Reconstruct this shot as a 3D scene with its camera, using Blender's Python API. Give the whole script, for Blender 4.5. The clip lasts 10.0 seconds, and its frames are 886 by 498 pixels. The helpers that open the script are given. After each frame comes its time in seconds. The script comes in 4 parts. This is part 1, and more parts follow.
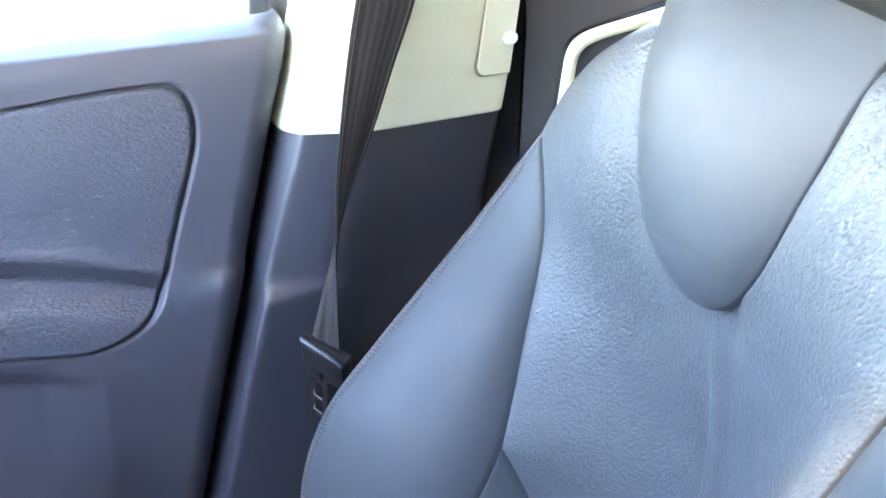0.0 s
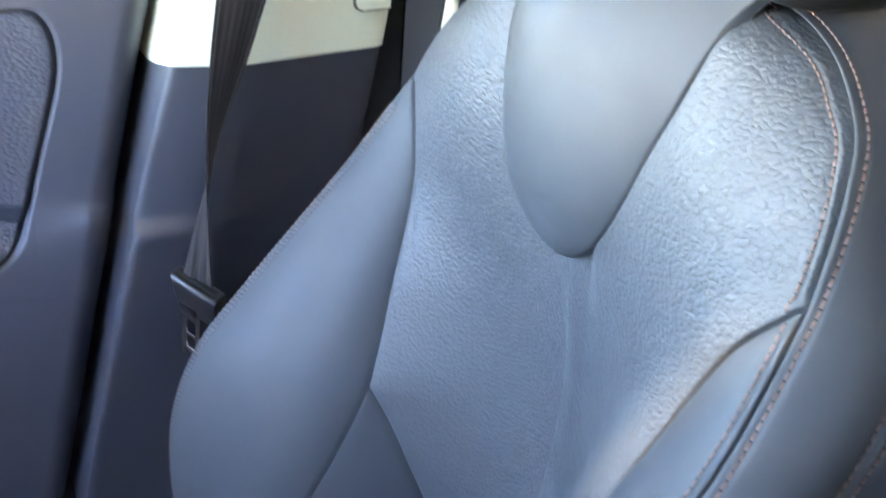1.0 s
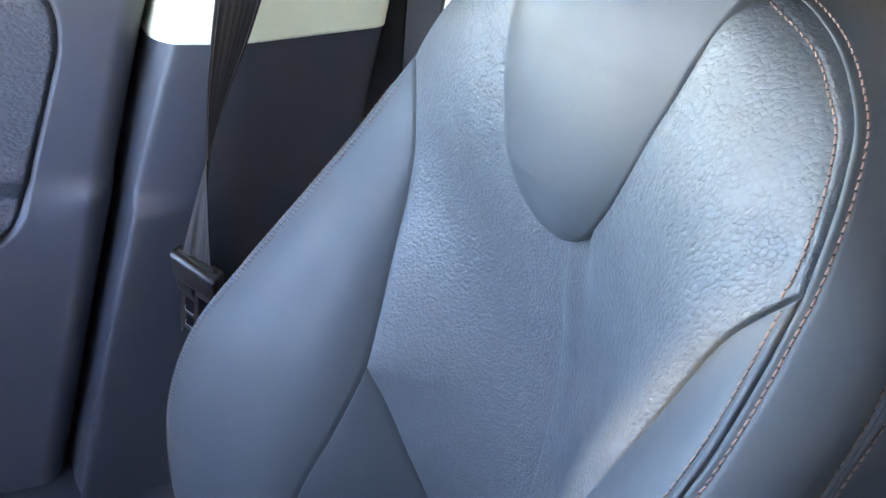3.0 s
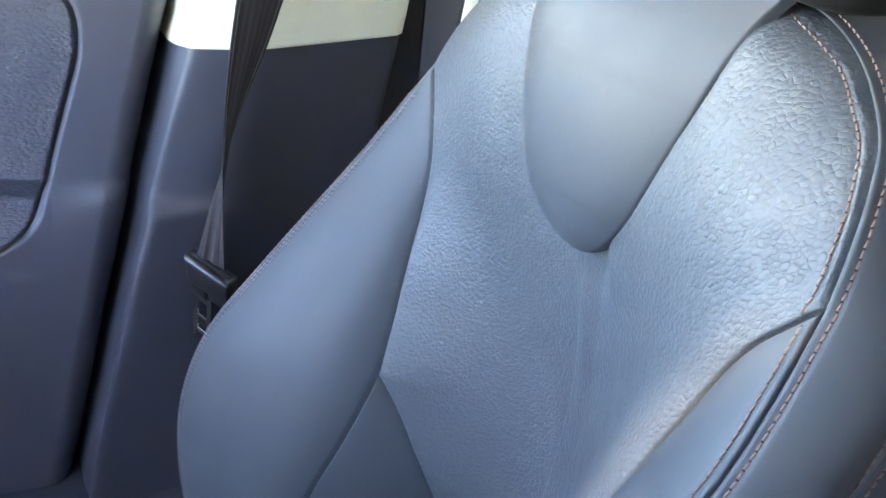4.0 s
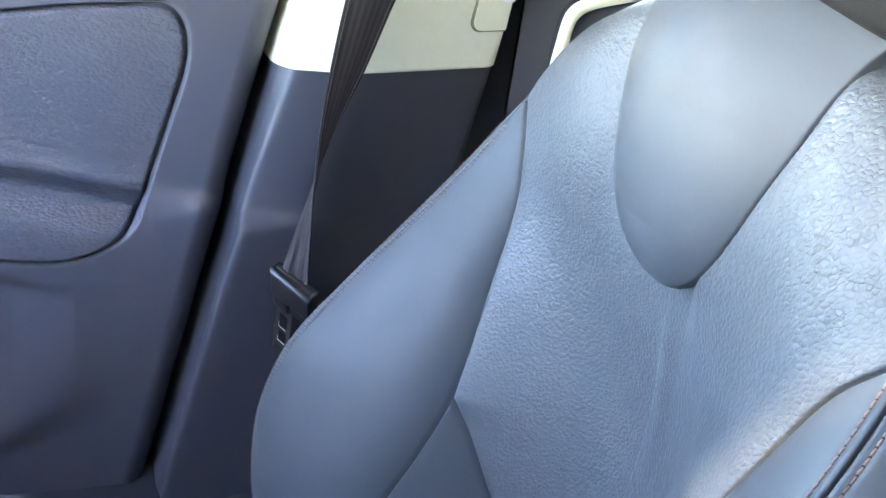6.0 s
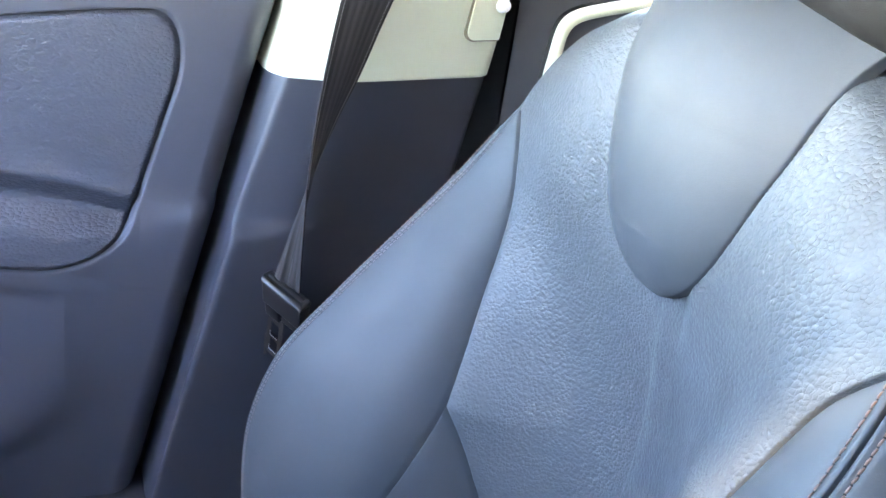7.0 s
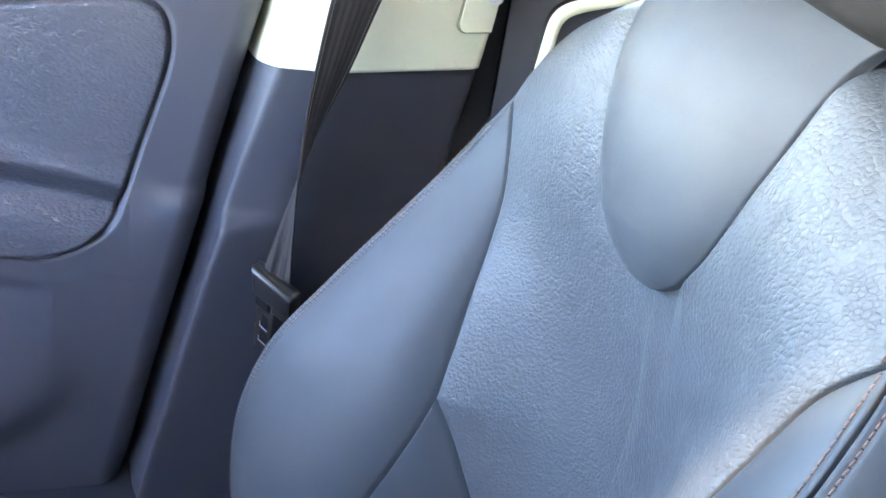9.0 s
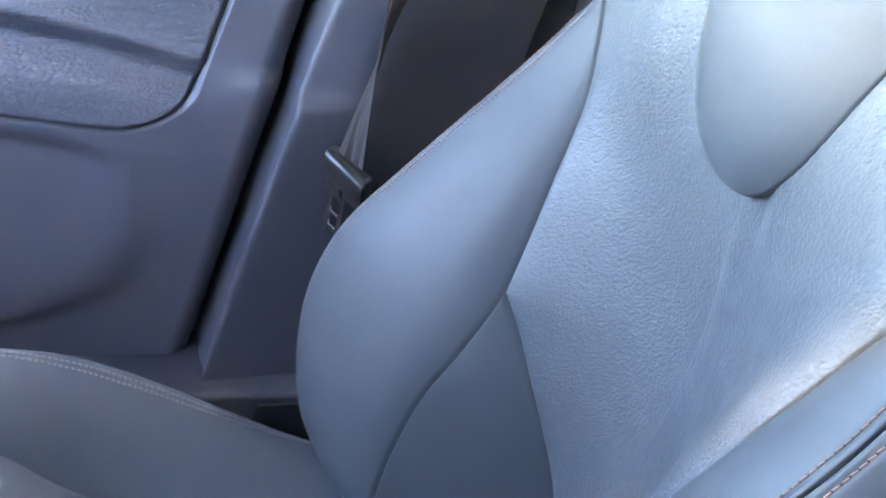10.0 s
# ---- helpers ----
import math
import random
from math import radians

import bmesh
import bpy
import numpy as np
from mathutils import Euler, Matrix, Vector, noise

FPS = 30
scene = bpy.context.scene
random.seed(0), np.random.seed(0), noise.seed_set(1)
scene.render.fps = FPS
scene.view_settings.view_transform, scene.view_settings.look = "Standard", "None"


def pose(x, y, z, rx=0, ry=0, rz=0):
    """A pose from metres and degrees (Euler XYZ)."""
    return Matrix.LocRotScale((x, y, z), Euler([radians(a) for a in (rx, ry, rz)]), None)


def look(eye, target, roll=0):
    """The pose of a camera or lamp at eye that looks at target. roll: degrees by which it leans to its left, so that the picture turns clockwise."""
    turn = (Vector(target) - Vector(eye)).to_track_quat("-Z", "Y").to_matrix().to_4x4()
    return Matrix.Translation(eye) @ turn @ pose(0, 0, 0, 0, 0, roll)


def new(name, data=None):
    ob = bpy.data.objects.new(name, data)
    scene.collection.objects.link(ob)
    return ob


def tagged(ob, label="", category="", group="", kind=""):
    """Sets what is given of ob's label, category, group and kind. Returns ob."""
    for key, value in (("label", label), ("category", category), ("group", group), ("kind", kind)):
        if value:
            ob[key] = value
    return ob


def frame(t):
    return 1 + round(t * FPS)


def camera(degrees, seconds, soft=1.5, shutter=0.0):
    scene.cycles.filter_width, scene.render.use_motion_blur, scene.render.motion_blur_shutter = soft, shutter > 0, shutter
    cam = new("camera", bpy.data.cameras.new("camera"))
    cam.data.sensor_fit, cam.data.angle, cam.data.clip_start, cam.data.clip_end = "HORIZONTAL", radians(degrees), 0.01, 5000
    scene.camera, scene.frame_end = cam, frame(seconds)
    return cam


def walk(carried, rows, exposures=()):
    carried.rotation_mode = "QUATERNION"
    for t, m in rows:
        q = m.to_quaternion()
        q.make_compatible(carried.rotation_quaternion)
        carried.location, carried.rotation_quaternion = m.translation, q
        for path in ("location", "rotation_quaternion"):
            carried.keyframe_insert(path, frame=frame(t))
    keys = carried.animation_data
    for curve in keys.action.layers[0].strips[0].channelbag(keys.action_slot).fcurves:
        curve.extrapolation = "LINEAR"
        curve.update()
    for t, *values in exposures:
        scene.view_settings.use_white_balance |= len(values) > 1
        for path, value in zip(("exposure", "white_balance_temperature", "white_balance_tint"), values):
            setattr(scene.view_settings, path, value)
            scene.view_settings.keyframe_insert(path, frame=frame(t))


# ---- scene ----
cam = camera(50.0, 10.0, 1.5, 0.6)
PATH = [
    (0, (0.517, -0.246, 0.907), (-1.238, 0.446, 0.242), 1.5),
    (0.5, (0.522, -0.246, 0.914), (-1.23, 0.471, 0.269), 1.9),
    (0.7, (0.524, -0.235, 0.916), (-1.187, 0.534, 0.220), 3.1),
    (0.8, (0.524, -0.229, 0.918), (-1.141, 0.604, 0.188), 3.9),
    (1, (0.526, -0.218, 0.92), (-1.094, 0.643, 0.125), 4.7),
    (1.5, (0.529, -0.208, 0.921), (-1.058, 0.666, 0.075), 5.0),
    (2, (0.528, -0.215, 0.92), (-1.056, 0.667, 0.077), 5.3),
    (2.5, (0.528, -0.216, 0.921), (-1.071, 0.646, 0.084), 5.2),
    (4, (0.525, -0.223, 0.919), (-1.096, 0.621, 0.106), 6.5),
    (4.5, (0.527, -0.232, 0.92), (-1.108, 0.583, 0.108), 7.1),
    (5, (0.533, -0.246, 0.919), (-1.125, 0.535, 0.117), 8.0),
    (5.5, (0.533, -0.247, 0.916), (-1.149, 0.496, 0.13), 8.3),
    (6, (0.533, -0.246, 0.916), (-1.167, 0.48, 0.152), 8.5),
    (7.5, (0.531, -0.249, 0.912), (-1.169, 0.505, 0.174), 9.2),
    (8, (0.532, -0.252, 0.914), (-1.163, 0.508, 0.172), 9.4),
    (8.5, (0.533, -0.25, 0.912), (-1.163, 0.508, 0.172), 9.5),
    (9, (0.53, -0.249, 0.91), (-1.159, 0.518, 0.163), 9.7),
    (9.2, (0.526, -0.261, 0.907), (-1.137, 0.511, 0.108), 10.7),
    (9.5, (0.52, -0.279, 0.903), (-1.105, 0.482, 0.019), 12.0),
    (10, (0.52, -0.263, 0.896), (-1.11, 0.399, -0.057), 12.3),
]

walk(cam, [(t, look(eye, target, roll)) for t, eye, target, roll in PATH], [(t, e + 1.25, 7300, 16) for t, e in ((0.0, 5.3), (0.6, 5.3), (1.2, 4.9), (2.5, 4.87), (5.5, 5.05), (7.5, 5.18), (9.0, 5.18), (10.0, 5.4))])

# ---- daylight: sky through the car's windows, sun high beside the seat's own door ----
world = bpy.data.worlds.new("sky")
scene.world = world
world.use_nodes = True
wn = world.node_tree.nodes
sky = wn.new("ShaderNodeTexSky")
sky.sky_type, sky.sun_disc = "NISHITA", False
sky.dust_density, sky.ozone_density = 0.0, 2.5
SUN_FROM = Vector((0.45, -0.2, 0.87)).normalized()
sky.sun_elevation = math.asin(SUN_FROM.z)
sky.sun_rotation = math.atan2(SUN_FROM.x, SUN_FROM.y)
world.node_tree.links.new(sky.outputs[0], wn["Background"].inputs[0])
wn["Background"].inputs[1].default_value = 0.09
sun = new("sun", bpy.data.lights.new("sun", "SUN"))
sun.data.energy, sun.data.angle, sun.data.color = 5.0, radians(3.0), (1, 0.94, 0.85)
sun.rotation_mode = "QUATERNION"
sun.rotation_quaternion = SUN_FROM.to_track_quat("Z", "Y")


# ---- materials ----
def material(name, colour, rough, metal=0.0, spec=0.5):
    m = bpy.data.materials.new(name)
    m.use_nodes = True
    b = m.node_tree.nodes["Principled BSDF"]
    b.inputs["Base Color"].default_value = (*colour, 1)
    b.inputs["Roughness"].default_value = rough
    b.inputs["Metallic"].default_value = metal
    b.inputs["Specular IOR Level"].default_value = spec
    return m, m.node_tree.nodes, m.node_tree.links, b


def coords(N, L, scale=(1, 1, 1)):
    c, mp = N.new("ShaderNodeTexCoord"), N.new("ShaderNodeMapping")
    mp.inputs["Scale"].default_value = scale
    L.new(c.outputs["Object"], mp.inputs["Vector"])
    return mp.outputs[0]


def noise_tex(N, L, vec, scale, detail=3.0, rough=0.55):
    n = N.new("ShaderNodeTexNoise")
    n.inputs["Scale"].default_value, n.inputs["Detail"].default_value, n.inputs["Roughness"].default_value = scale, detail, rough
    L.new(vec, n.inputs["Vector"])
    return n.outputs["Fac"]


def ramp(N, L, fac, a, b, ca, cb):
    r = N.new("ShaderNodeMapRange")
    r.inputs[1].default_value, r.inputs[2].default_value, r.inputs[3].default_value, r.inputs[4].default_value = a, b, ca, cb
    L.new(fac, r.inputs[0])
    return r.outputs[0]


def tint(N, L, b, fac, dark, light):
    mix = N.new("ShaderNodeMix")
    mix.data_type = "RGBA"
    mix.inputs["A"].default_value, mix.inputs["B"].default_value = (*dark, 1), (*light, 1)
    L.new(fac, mix.inputs["Factor"])
    L.new(mix.outputs["Result"], b.inputs["Base Color"])


def bump(N, L, b, height, strength, distance, before=None):
    n = N.new("ShaderNodeBump")
    n.inputs["Strength"].default_value, n.inputs["Distance"].default_value = strength, distance
    L.new(height, n.inputs["Height"])
    if before:
        L.new(before, n.inputs["Normal"])
    L.new(n.outputs[0], b.inputs["Normal"])
    return n.outputs[0]


def cells(N, L, vec, scale, feature="SMOOTH_F1"):
    v = N.new("ShaderNodeTexVoronoi")
    v.feature = feature
    v.inputs["Scale"].default_value = scale
    L.new(vec, v.inputs["Vector"])
    return v.outputs["Distance"]


def times(N, L, a, k):
    """A value times another value or a number."""
    m = N.new("ShaderNodeMath")
    m.operation = "MULTIPLY"
    L.new(a, m.inputs[0])
    if isinstance(k, float):
        m.inputs[1].default_value = k
    else:
        L.new(k, m.inputs[1])
    return m.outputs[0]


def pebble(N, L, vec, scale, crease=0.5, dome=0.5):
    """Softly domed pebbles parted by creases, the creases deeper here and fainter there."""
    v, r, add = N.new("ShaderNodeTexVoronoi"), N.new("ShaderNodeMapRange"), N.new("ShaderNodeMath")
    v.feature = "SMOOTH_F1"
    v.inputs["Scale"].default_value, v.inputs["Smoothness"].default_value = scale, 0.45
    L.new(vec, v.inputs["Vector"])
    r.interpolation_type = "SMOOTHERSTEP"
    r.inputs[1].default_value, r.inputs[2].default_value = -0.04, 0.14
    L.new(cells(N, L, vec, scale, "DISTANCE_TO_EDGE"), r.inputs[0])
    worn = ramp(N, L, noise_tex(N, L, vec, scale * 0.2, 2), 0.36, 0.64, 0.3 * crease, 1.4 * crease)
    add.operation = "ADD"
    L.new(times(N, L, r.outputs[0], worn), add.inputs[0])
    L.new(ramp(N, L, times(N, L, v.outputs["Distance"], v.outputs["Distance"]), 0.0, 0.4, dome, 0.0), add.inputs[1])
    return add.outputs[0]


def warped(N, L, v, scale, amount):
    """A place pushed about by soft noise, so that cells lose their straight sides."""
    warp, off, mul, add = N.new("ShaderNodeTexNoise"), N.new("ShaderNodeVectorMath"), N.new("ShaderNodeVectorMath"), N.new("ShaderNodeVectorMath")
    warp.inputs["Scale"].default_value, warp.inputs["Detail"].default_value = scale, 1.0
    L.new(v, warp.inputs["Vector"])
    off.operation, mul.operation = "SUBTRACT", "SCALE"
    off.inputs[1].default_value = (0.5, 0.5, 0.5)
    mul.inputs["Scale"].default_value = amount
    L.new(warp.outputs["Color"], off.inputs[0])
    L.new(off.outputs[0], mul.inputs[0])
    L.new(v, add.inputs[0])
    L.new(mul.outputs[0], add.inputs[1])
    return add.outputs[0]


def blend(N, L, fac, a, b):
    m = N.new("ShaderNodeMix")
    L.new(fac, m.inputs["Factor"])
    L.new(a, m.inputs["A"])
    L.new(b, m.inputs["B"])
    return m.outputs["Result"]


def turned(N, L, v, degrees, scale):
    """The place turned in the plane of the backrest, then stretched."""
    r, k = N.new("ShaderNodeMapping"), N.new("ShaderNodeMapping")
    r.inputs["Rotation"].default_value = (0, radians(degrees), 0)
    k.inputs["Scale"].default_value = scale
    L.new(v, r.inputs["Vector"])
    L.new(r.outputs[0], k.inputs["Vector"])
    return k.outputs[0]


def leather(name, colour, rough, grain, strength, wrinkle=0):
    """Upholstery hide: pebble cells warped by noise, soft cloudy wear, fine creases."""
    m, N, L, b = material(name, colour, rough, 0, 0.4)
    v = coords(N, L)
    wv = warped(N, L, warped(N, L, v, 70, 0.004), 260, 0.0022)
    tint(N, L, b, noise_tex(N, L, v, 9, 4), tuple(c * 0.9 for c in colour), tuple(c * 1.09 for c in colour))
    L.new(ramp(N, L, noise_tex(N, L, v, 24, 4), 0.3, 0.7, rough - 0.05, rough + 0.06), b.inputs["Roughness"])
    if not wrinkle:
        n1 = bump(N, L, b, pebble(N, L, wv, grain), strength, 0.001)
        bump(N, L, b, noise_tex(N, L, wv, grain * 2, 2), strength * 0.12, 0.0004, n1)
        return m
    sep, shift = N.new("ShaderNodeSeparateXYZ"), N.new("ShaderNodeMath")
    L.new(v, sep.inputs[0])
    shift.operation = "ADD"
    L.new(sep.outputs[2], shift.inputs[0])
    L.new(ramp(N, L, noise_tex(N, L, v, 14, 3), 0.3, 0.7, -0.06, 0.06), shift.inputs[1])
    up, across = shift.outputs[0], sep.outputs[0]
    # coarse pebbles high on one shoulder, drawn-out ones low beside the seam, fine ones elsewhere
    shoulder = times(N, L, ramp(N, L, up, 0.46, 0.74, 0.0, 1.0), ramp(N, L, across, 0.02, 0.1, 0.0, 1.0))
    drawn = pebble(N, L, turned(N, L, wv, 35, (1.35, 1, 0.75)), 240, 0.45, 1.2)
    fine = pebble(N, L, wv, grain, 0.35, 0.9)
    coarse = pebble(N, L, turned(N, L, wv, -40, (1.2, 1, 0.8)), 255, 0.32, 0.72)
    low_right = times(N, L, ramp(N, L, across, -0.02, 0.05, 0.0, 1.0), ramp(N, L, up, 0.52, 0.64, 1.0, 0.0))
    height = blend(N, L, shoulder, blend(N, L, low_right, fine, drawn), coarse)
    firm = ramp(N, L, across, -0.06, 0.06, 0.5, 1.0)
    n1 = bump(N, L, b, times(N, L, height, firm), strength, 0.001)
    n2 = bump(N, L, b, noise_tex(N, L, wv, grain * 2, 2), strength * 0.1, 0.0004, n1)
    # slanting creases beside the insert, on the other shoulder
    beside = times(N, L, ramp(N, L, up, 0.6, 0.7, 0.0, 1.0), ramp(N, L, across, -0.05, -0.03, 1.0, 0.0))
    near = times(N, L, beside, ramp(N, L, across, -0.19, -0.1, 0.25, 1.0))
    lines = noise_tex(N, L, turned(N, L, warped(N, L, v, 60, 0.008), -24, (70, 70, 300)), 1.0, 2)
    bump(N, L, b, times(N, L, lines, near), 0.45, 0.003, n2)
    return m


def plastic(name, colour, rough, grain=900, strength=0.12, wear=0.06):
    """Moulded trim: fine stipple, faint smudges in colour and gloss."""
    m, N, L, b = material(name, colour, rough)
    v = coords(N, L)
    tint(N, L, b, noise_tex(N, L, v, 6, 5), tuple(c * (1 - wear) for c in colour), tuple(c * (1 + wear) for c in colour))
    L.new(ramp(N, L, noise_tex(N, L, v, 14, 5), 0.3, 0.7, rough - 0.06, rough + 0.06), b.inputs["Roughness"])
    bump(N, L, b, noise_tex(N, L, v, grain, 2), strength, 0.0004)
    return m


HIDE = (0.0595, 0.0648, 0.0715)
M_GRAIN = leather("pebbled_leather", tuple(c * 1.08 for c in HIDE), 0.46, 310, 0.58, 1)
M_SMOOTH = leather("smooth_leather", tuple(c * 0.86 for c in HIDE), 0.52, 900, 0.08)
M_SMOOTH.node_tree.nodes["Principled BSDF"].inputs["Specular IOR Level"].default_value = 0.3
# hide at 0.4: the shade on the seat's flank is put into the colour
M_SIDE = leather("shaded_leather", tuple(c * 0.4 for c in HIDE), 0.46, 900, 0.12)
# headrest hide blackened to carry the shade on its underside
M_REST = leather("shaded_headrest_leather", (0.013, 0.0127, 0.012), 0.65, 900, 0.1)
M_REST.node_tree.nodes["Principled BSDF"].inputs["Specular IOR Level"].default_value = 0.2
M_DOOR = plastic("door_plastic", (0.061, 0.06, 0.074), 0.48)
M_PILLAR = plastic("pillar_plastic", (0.041, 0.041, 0.052), 0.5)
M_CREAM = plastic("cream_plastic", (0.86, 0.86, 0.66), 0.45, 900, 0.08, 0.02)
M_BLACK = plastic("black_plastic", (0.009, 0.009, 0.01), 0.48)
M_BLACK.node_tree.nodes["Principled BSDF"].inputs["Specular IOR Level"].default_value = 0.25
M_SEAL = plastic("rubber_seal", (0.03, 0.029, 0.033), 0.7)
M_SILL = plastic("sill_plastic", (0.02, 0.02, 0.026), 0.6)
M_CARPET = plastic("carpet", (0.03, 0.03, 0.033), 0.95, 700, 1.0, 0.2)
M_LINER = plastic("headliner_cloth", (0.3, 0.3, 0.28), 0.9, 900, 0.5)
M_DASH = plastic("dash_plastic", (0.06, 0.06, 0.068), 0.5)
M_GLINT = plastic("glint_white", (0.85, 0.84, 0.8), 0.2, 900, 0.02)
M_GROOVE = plastic("groove_shade", (0.22, 0.19, 0.12), 0.7)
M_TONGUE = plastic("tongue_plastic", (0.008, 0.008, 0.01), 0.38, 700, 0.15)
M_METAL = material("brushed_steel", (0.5, 0.5, 0.52), 0.28, 1.0)[0]
M_LATCH = material("dark_steel", (0.06, 0.06, 0.065), 0.35, 0.9)[0]
M_THREAD = plastic("thread", (0.165, 0.098, 0.078), 0.75, 1500, 0.4)
M_HOLE = plastic("hole_shade", (0.012, 0.009, 0.008), 0.9)
M_THREAD_GREY = plastic("grey_thread", (0.15, 0.13, 0.13), 0.75, 1500, 0.4)


def door_grain():
    m, N, L, b = material("grained_door_skin", (0.061, 0.06, 0.074), 0.5)
    v = coords(N, L, (1, 0.8, 1.25))
    tint(N, L, b, noise_tex(N, L, v, 8, 4), (0.058, 0.057, 0.071), (0.07, 0.069, 0.085))
    bump(N, L, b, pebble(N, L, warped(N, L, v, 120, 0.003), 235, 0.5, 1.0), 0.5, 0.001)
    return m


def webbing():
    m, N, L, b = material("belt_webbing", (0.05, 0.043, 0.04), 0.9, 0, 0.08)
    u, w = N.new("ShaderNodeTexCoord"), N.new("ShaderNodeTexWave")
    w.bands_direction = "X"
    w.inputs["Scale"].default_value = 1.0
    mp = N.new("ShaderNodeMapping")
    mp.inputs["Scale"].default_value = (2.2, 60, 1)
    L.new(u.outputs["UV"], mp.inputs[0])
    L.new(mp.outputs[0], w.inputs["Vector"])
    tint(N, L, b, w.outputs["Fac"], (0.036, 0.031, 0.031), (0.05, 0.043, 0.042))
    n = bump(N, L, b, w.outputs["Fac"], 0.3, 0.0007)
    bump(N, L, b, noise_tex(N, L, coords(N, L), 1100, 2), 0.6, 0.0005, n)
    return m


def glass():
    m, N, L, b = material("window_glass", (0.8, 0.86, 0.84), 0.0)
    b.inputs["Transmission Weight"].default_value = 1
    b.inputs["IOR"].default_value = 1.03
    return m


def tinted():
    """Unseen filter pane: dims and warms the sun through the added roof slot."""
    m, N, L, b = material("beam_filter", (0.02, 0.02, 0.02), 0.05)
    clear, mix = N.new("ShaderNodeBsdfTransparent"), N.new("ShaderNodeMixShader")
    clear.inputs["Color"].default_value = (0.25, 0.236, 0.185, 1)
    mix.inputs[0].default_value = 0.95
    L.new(b.outputs[0], mix.inputs[1])
    L.new(clear.outputs[0], mix.inputs[2])
    L.new(mix.outputs[0], N["Material Output"].inputs["Surface"])
    return m


def concrete():
    m, N, L, b = material("concrete", (0.42, 0.41, 0.38), 0.9)
    v = coords(N, L)
    tint(N, L, b, noise_tex(N, L, v, 0.6, 6), (0.36, 0.35, 0.33), (0.48, 0.46, 0.43))
    bump(N, L, b, noise_tex(N, L, v, 30, 5), 0.4, 0.01)
    return m


M_DOORSKIN, M_WEB, M_GLASS, M_GROUND, M_TINT = door_grain(), webbing(), glass(), concrete(), tinted()


# ---- mesh helpers ----
def thing(name, label, category, at=(0, 0, 0), kind="", group=""):
    ob = new(name)
    ob.location = at
    return tagged(ob, label, category, group, kind)


def link(name, me, mat, parent=None, label=""):
    me.materials.append(mat)
    ob = new(name, me)
    if parent:
        ob.parent = parent
        ob.matrix_parent_inverse = Matrix.Translation(-parent.location) if parent.parent is None else Matrix()
    if label:
        ob["label"] = label
    return ob


def part(name, bm, mat, parent=None, label="", smooth=True):
    bmesh.ops.recalc_face_normals(bm, faces=bm.faces)
    me = bpy.data.meshes.new(name)
    bm.to_mesh(me)
    bm.free()
    for p in me.polygons:
        p.use_smooth = smooth
    return link(name, me, mat, parent, label)


def grid_mesh(name, P, uv=None, wrap=False):
    """A smooth mesh from an array of places, rows by columns."""
    r, c = P.shape[:2]
    i = np.arange(r * c).reshape(r, c)
    if wrap:
        i = np.concatenate([i, i[:, :1]], 1)
    f = np.stack([i[:-1, :-1], i[:-1, 1:], i[1:, 1:], i[1:, :-1]], -1).reshape(-1, 4)
    me = bpy.data.meshes.new(name)
    me.from_pydata(P.reshape(-1, 3).tolist(), [], f.tolist())
    me.polygons.foreach_set("use_smooth", [True] * len(me.polygons))
    if uv is not None:
        lay = me.uv_layers.new(name="UVMap")
        idx = np.zeros(len(me.loops), int)
        me.loops.foreach_get("vertex_index", idx)
        lay.data.foreach_set("uv", uv.reshape(-1, 2)[idx].reshape(-1))
    me.update()
    return me


def box(x0, x1, y0, y1, z0, z1, bev=0.0, seg=2):
    bm = bmesh.new()
    bmesh.ops.create_cube(bm, size=1)
    for v in bm.verts:
        v.co = Vector(((x0 + x1) / 2 + v.co.x * (x1 - x0), (y0 + y1) / 2 + v.co.y * (y1 - y0), (z0 + z1) / 2 + v.co.z * (z1 - z0)))
    if bev:
        bmesh.ops.bevel(bm, geom=bm.edges[:], offset=bev, segments=seg, profile=0.5, affect="EDGES")
    return bm


def spline(points, q):
    """A smooth curve through the points (rows), at the parameters q in 0..1 by length."""
    p = np.array(points, float)
    d = np.r_[0, np.cumsum(np.linalg.norm(np.diff(p, axis=0), axis=1))]
    d /= d[-1]
    return hermite(d, p, np.asarray(q, float))


def hermite(x, p, q):
    p = p.reshape(len(x), -1)
    h = np.diff(x)[:, None]
    s = np.diff(p, axis=0) / h
    m = np.empty_like(p)
    m[0], m[-1] = s[0], s[-1]
    w1, w2 = h[1:], h[:-1]
    m[1:-1] = (s[:-1] * w1 + s[1:] * w2) / (w1 + w2)
    k = np.clip(np.searchsorted(x, q, "right") - 1, 0, len(x) - 2)
    hh = np.diff(x)[k]
    t = ((q - x[k]) / hh)[..., None]
    a, b = p[k], p[k + 1]
    ma, mb = m[k] * hh[..., None], m[k + 1] * hh[..., None]
    return (2 * t**3 - 3 * t**2 + 1) * a + (t**3 - 2 * t**2 + t) * ma + (-2 * t**3 + 3 * t**2) * b + (t**3 - t**2) * mb


def key(pairs, q):
    """Smooth values over pairs of (place, value)."""
    a = np.array(sorted(pairs), float)
    return hermite(a[:, 0], a[:, 1], np.clip(np.asarray(q, float), a[0, 0], a[-1, 0]))[..., 0]


def normals(P):
    n = np.cross(np.gradient(P, axis=1), np.gradient(P, axis=0))
    return n / np.maximum(np.linalg.norm(n, axis=-1, keepdims=True), 1e-9)


def eased(n, k=0.75):
    """Steps from 0 to 1 that crowd at both ends."""
    t = np.linspace(0, 1, n)
    return (1 - k) * t + k * (0.5 - 0.5 * np.cos(np.pi * t))


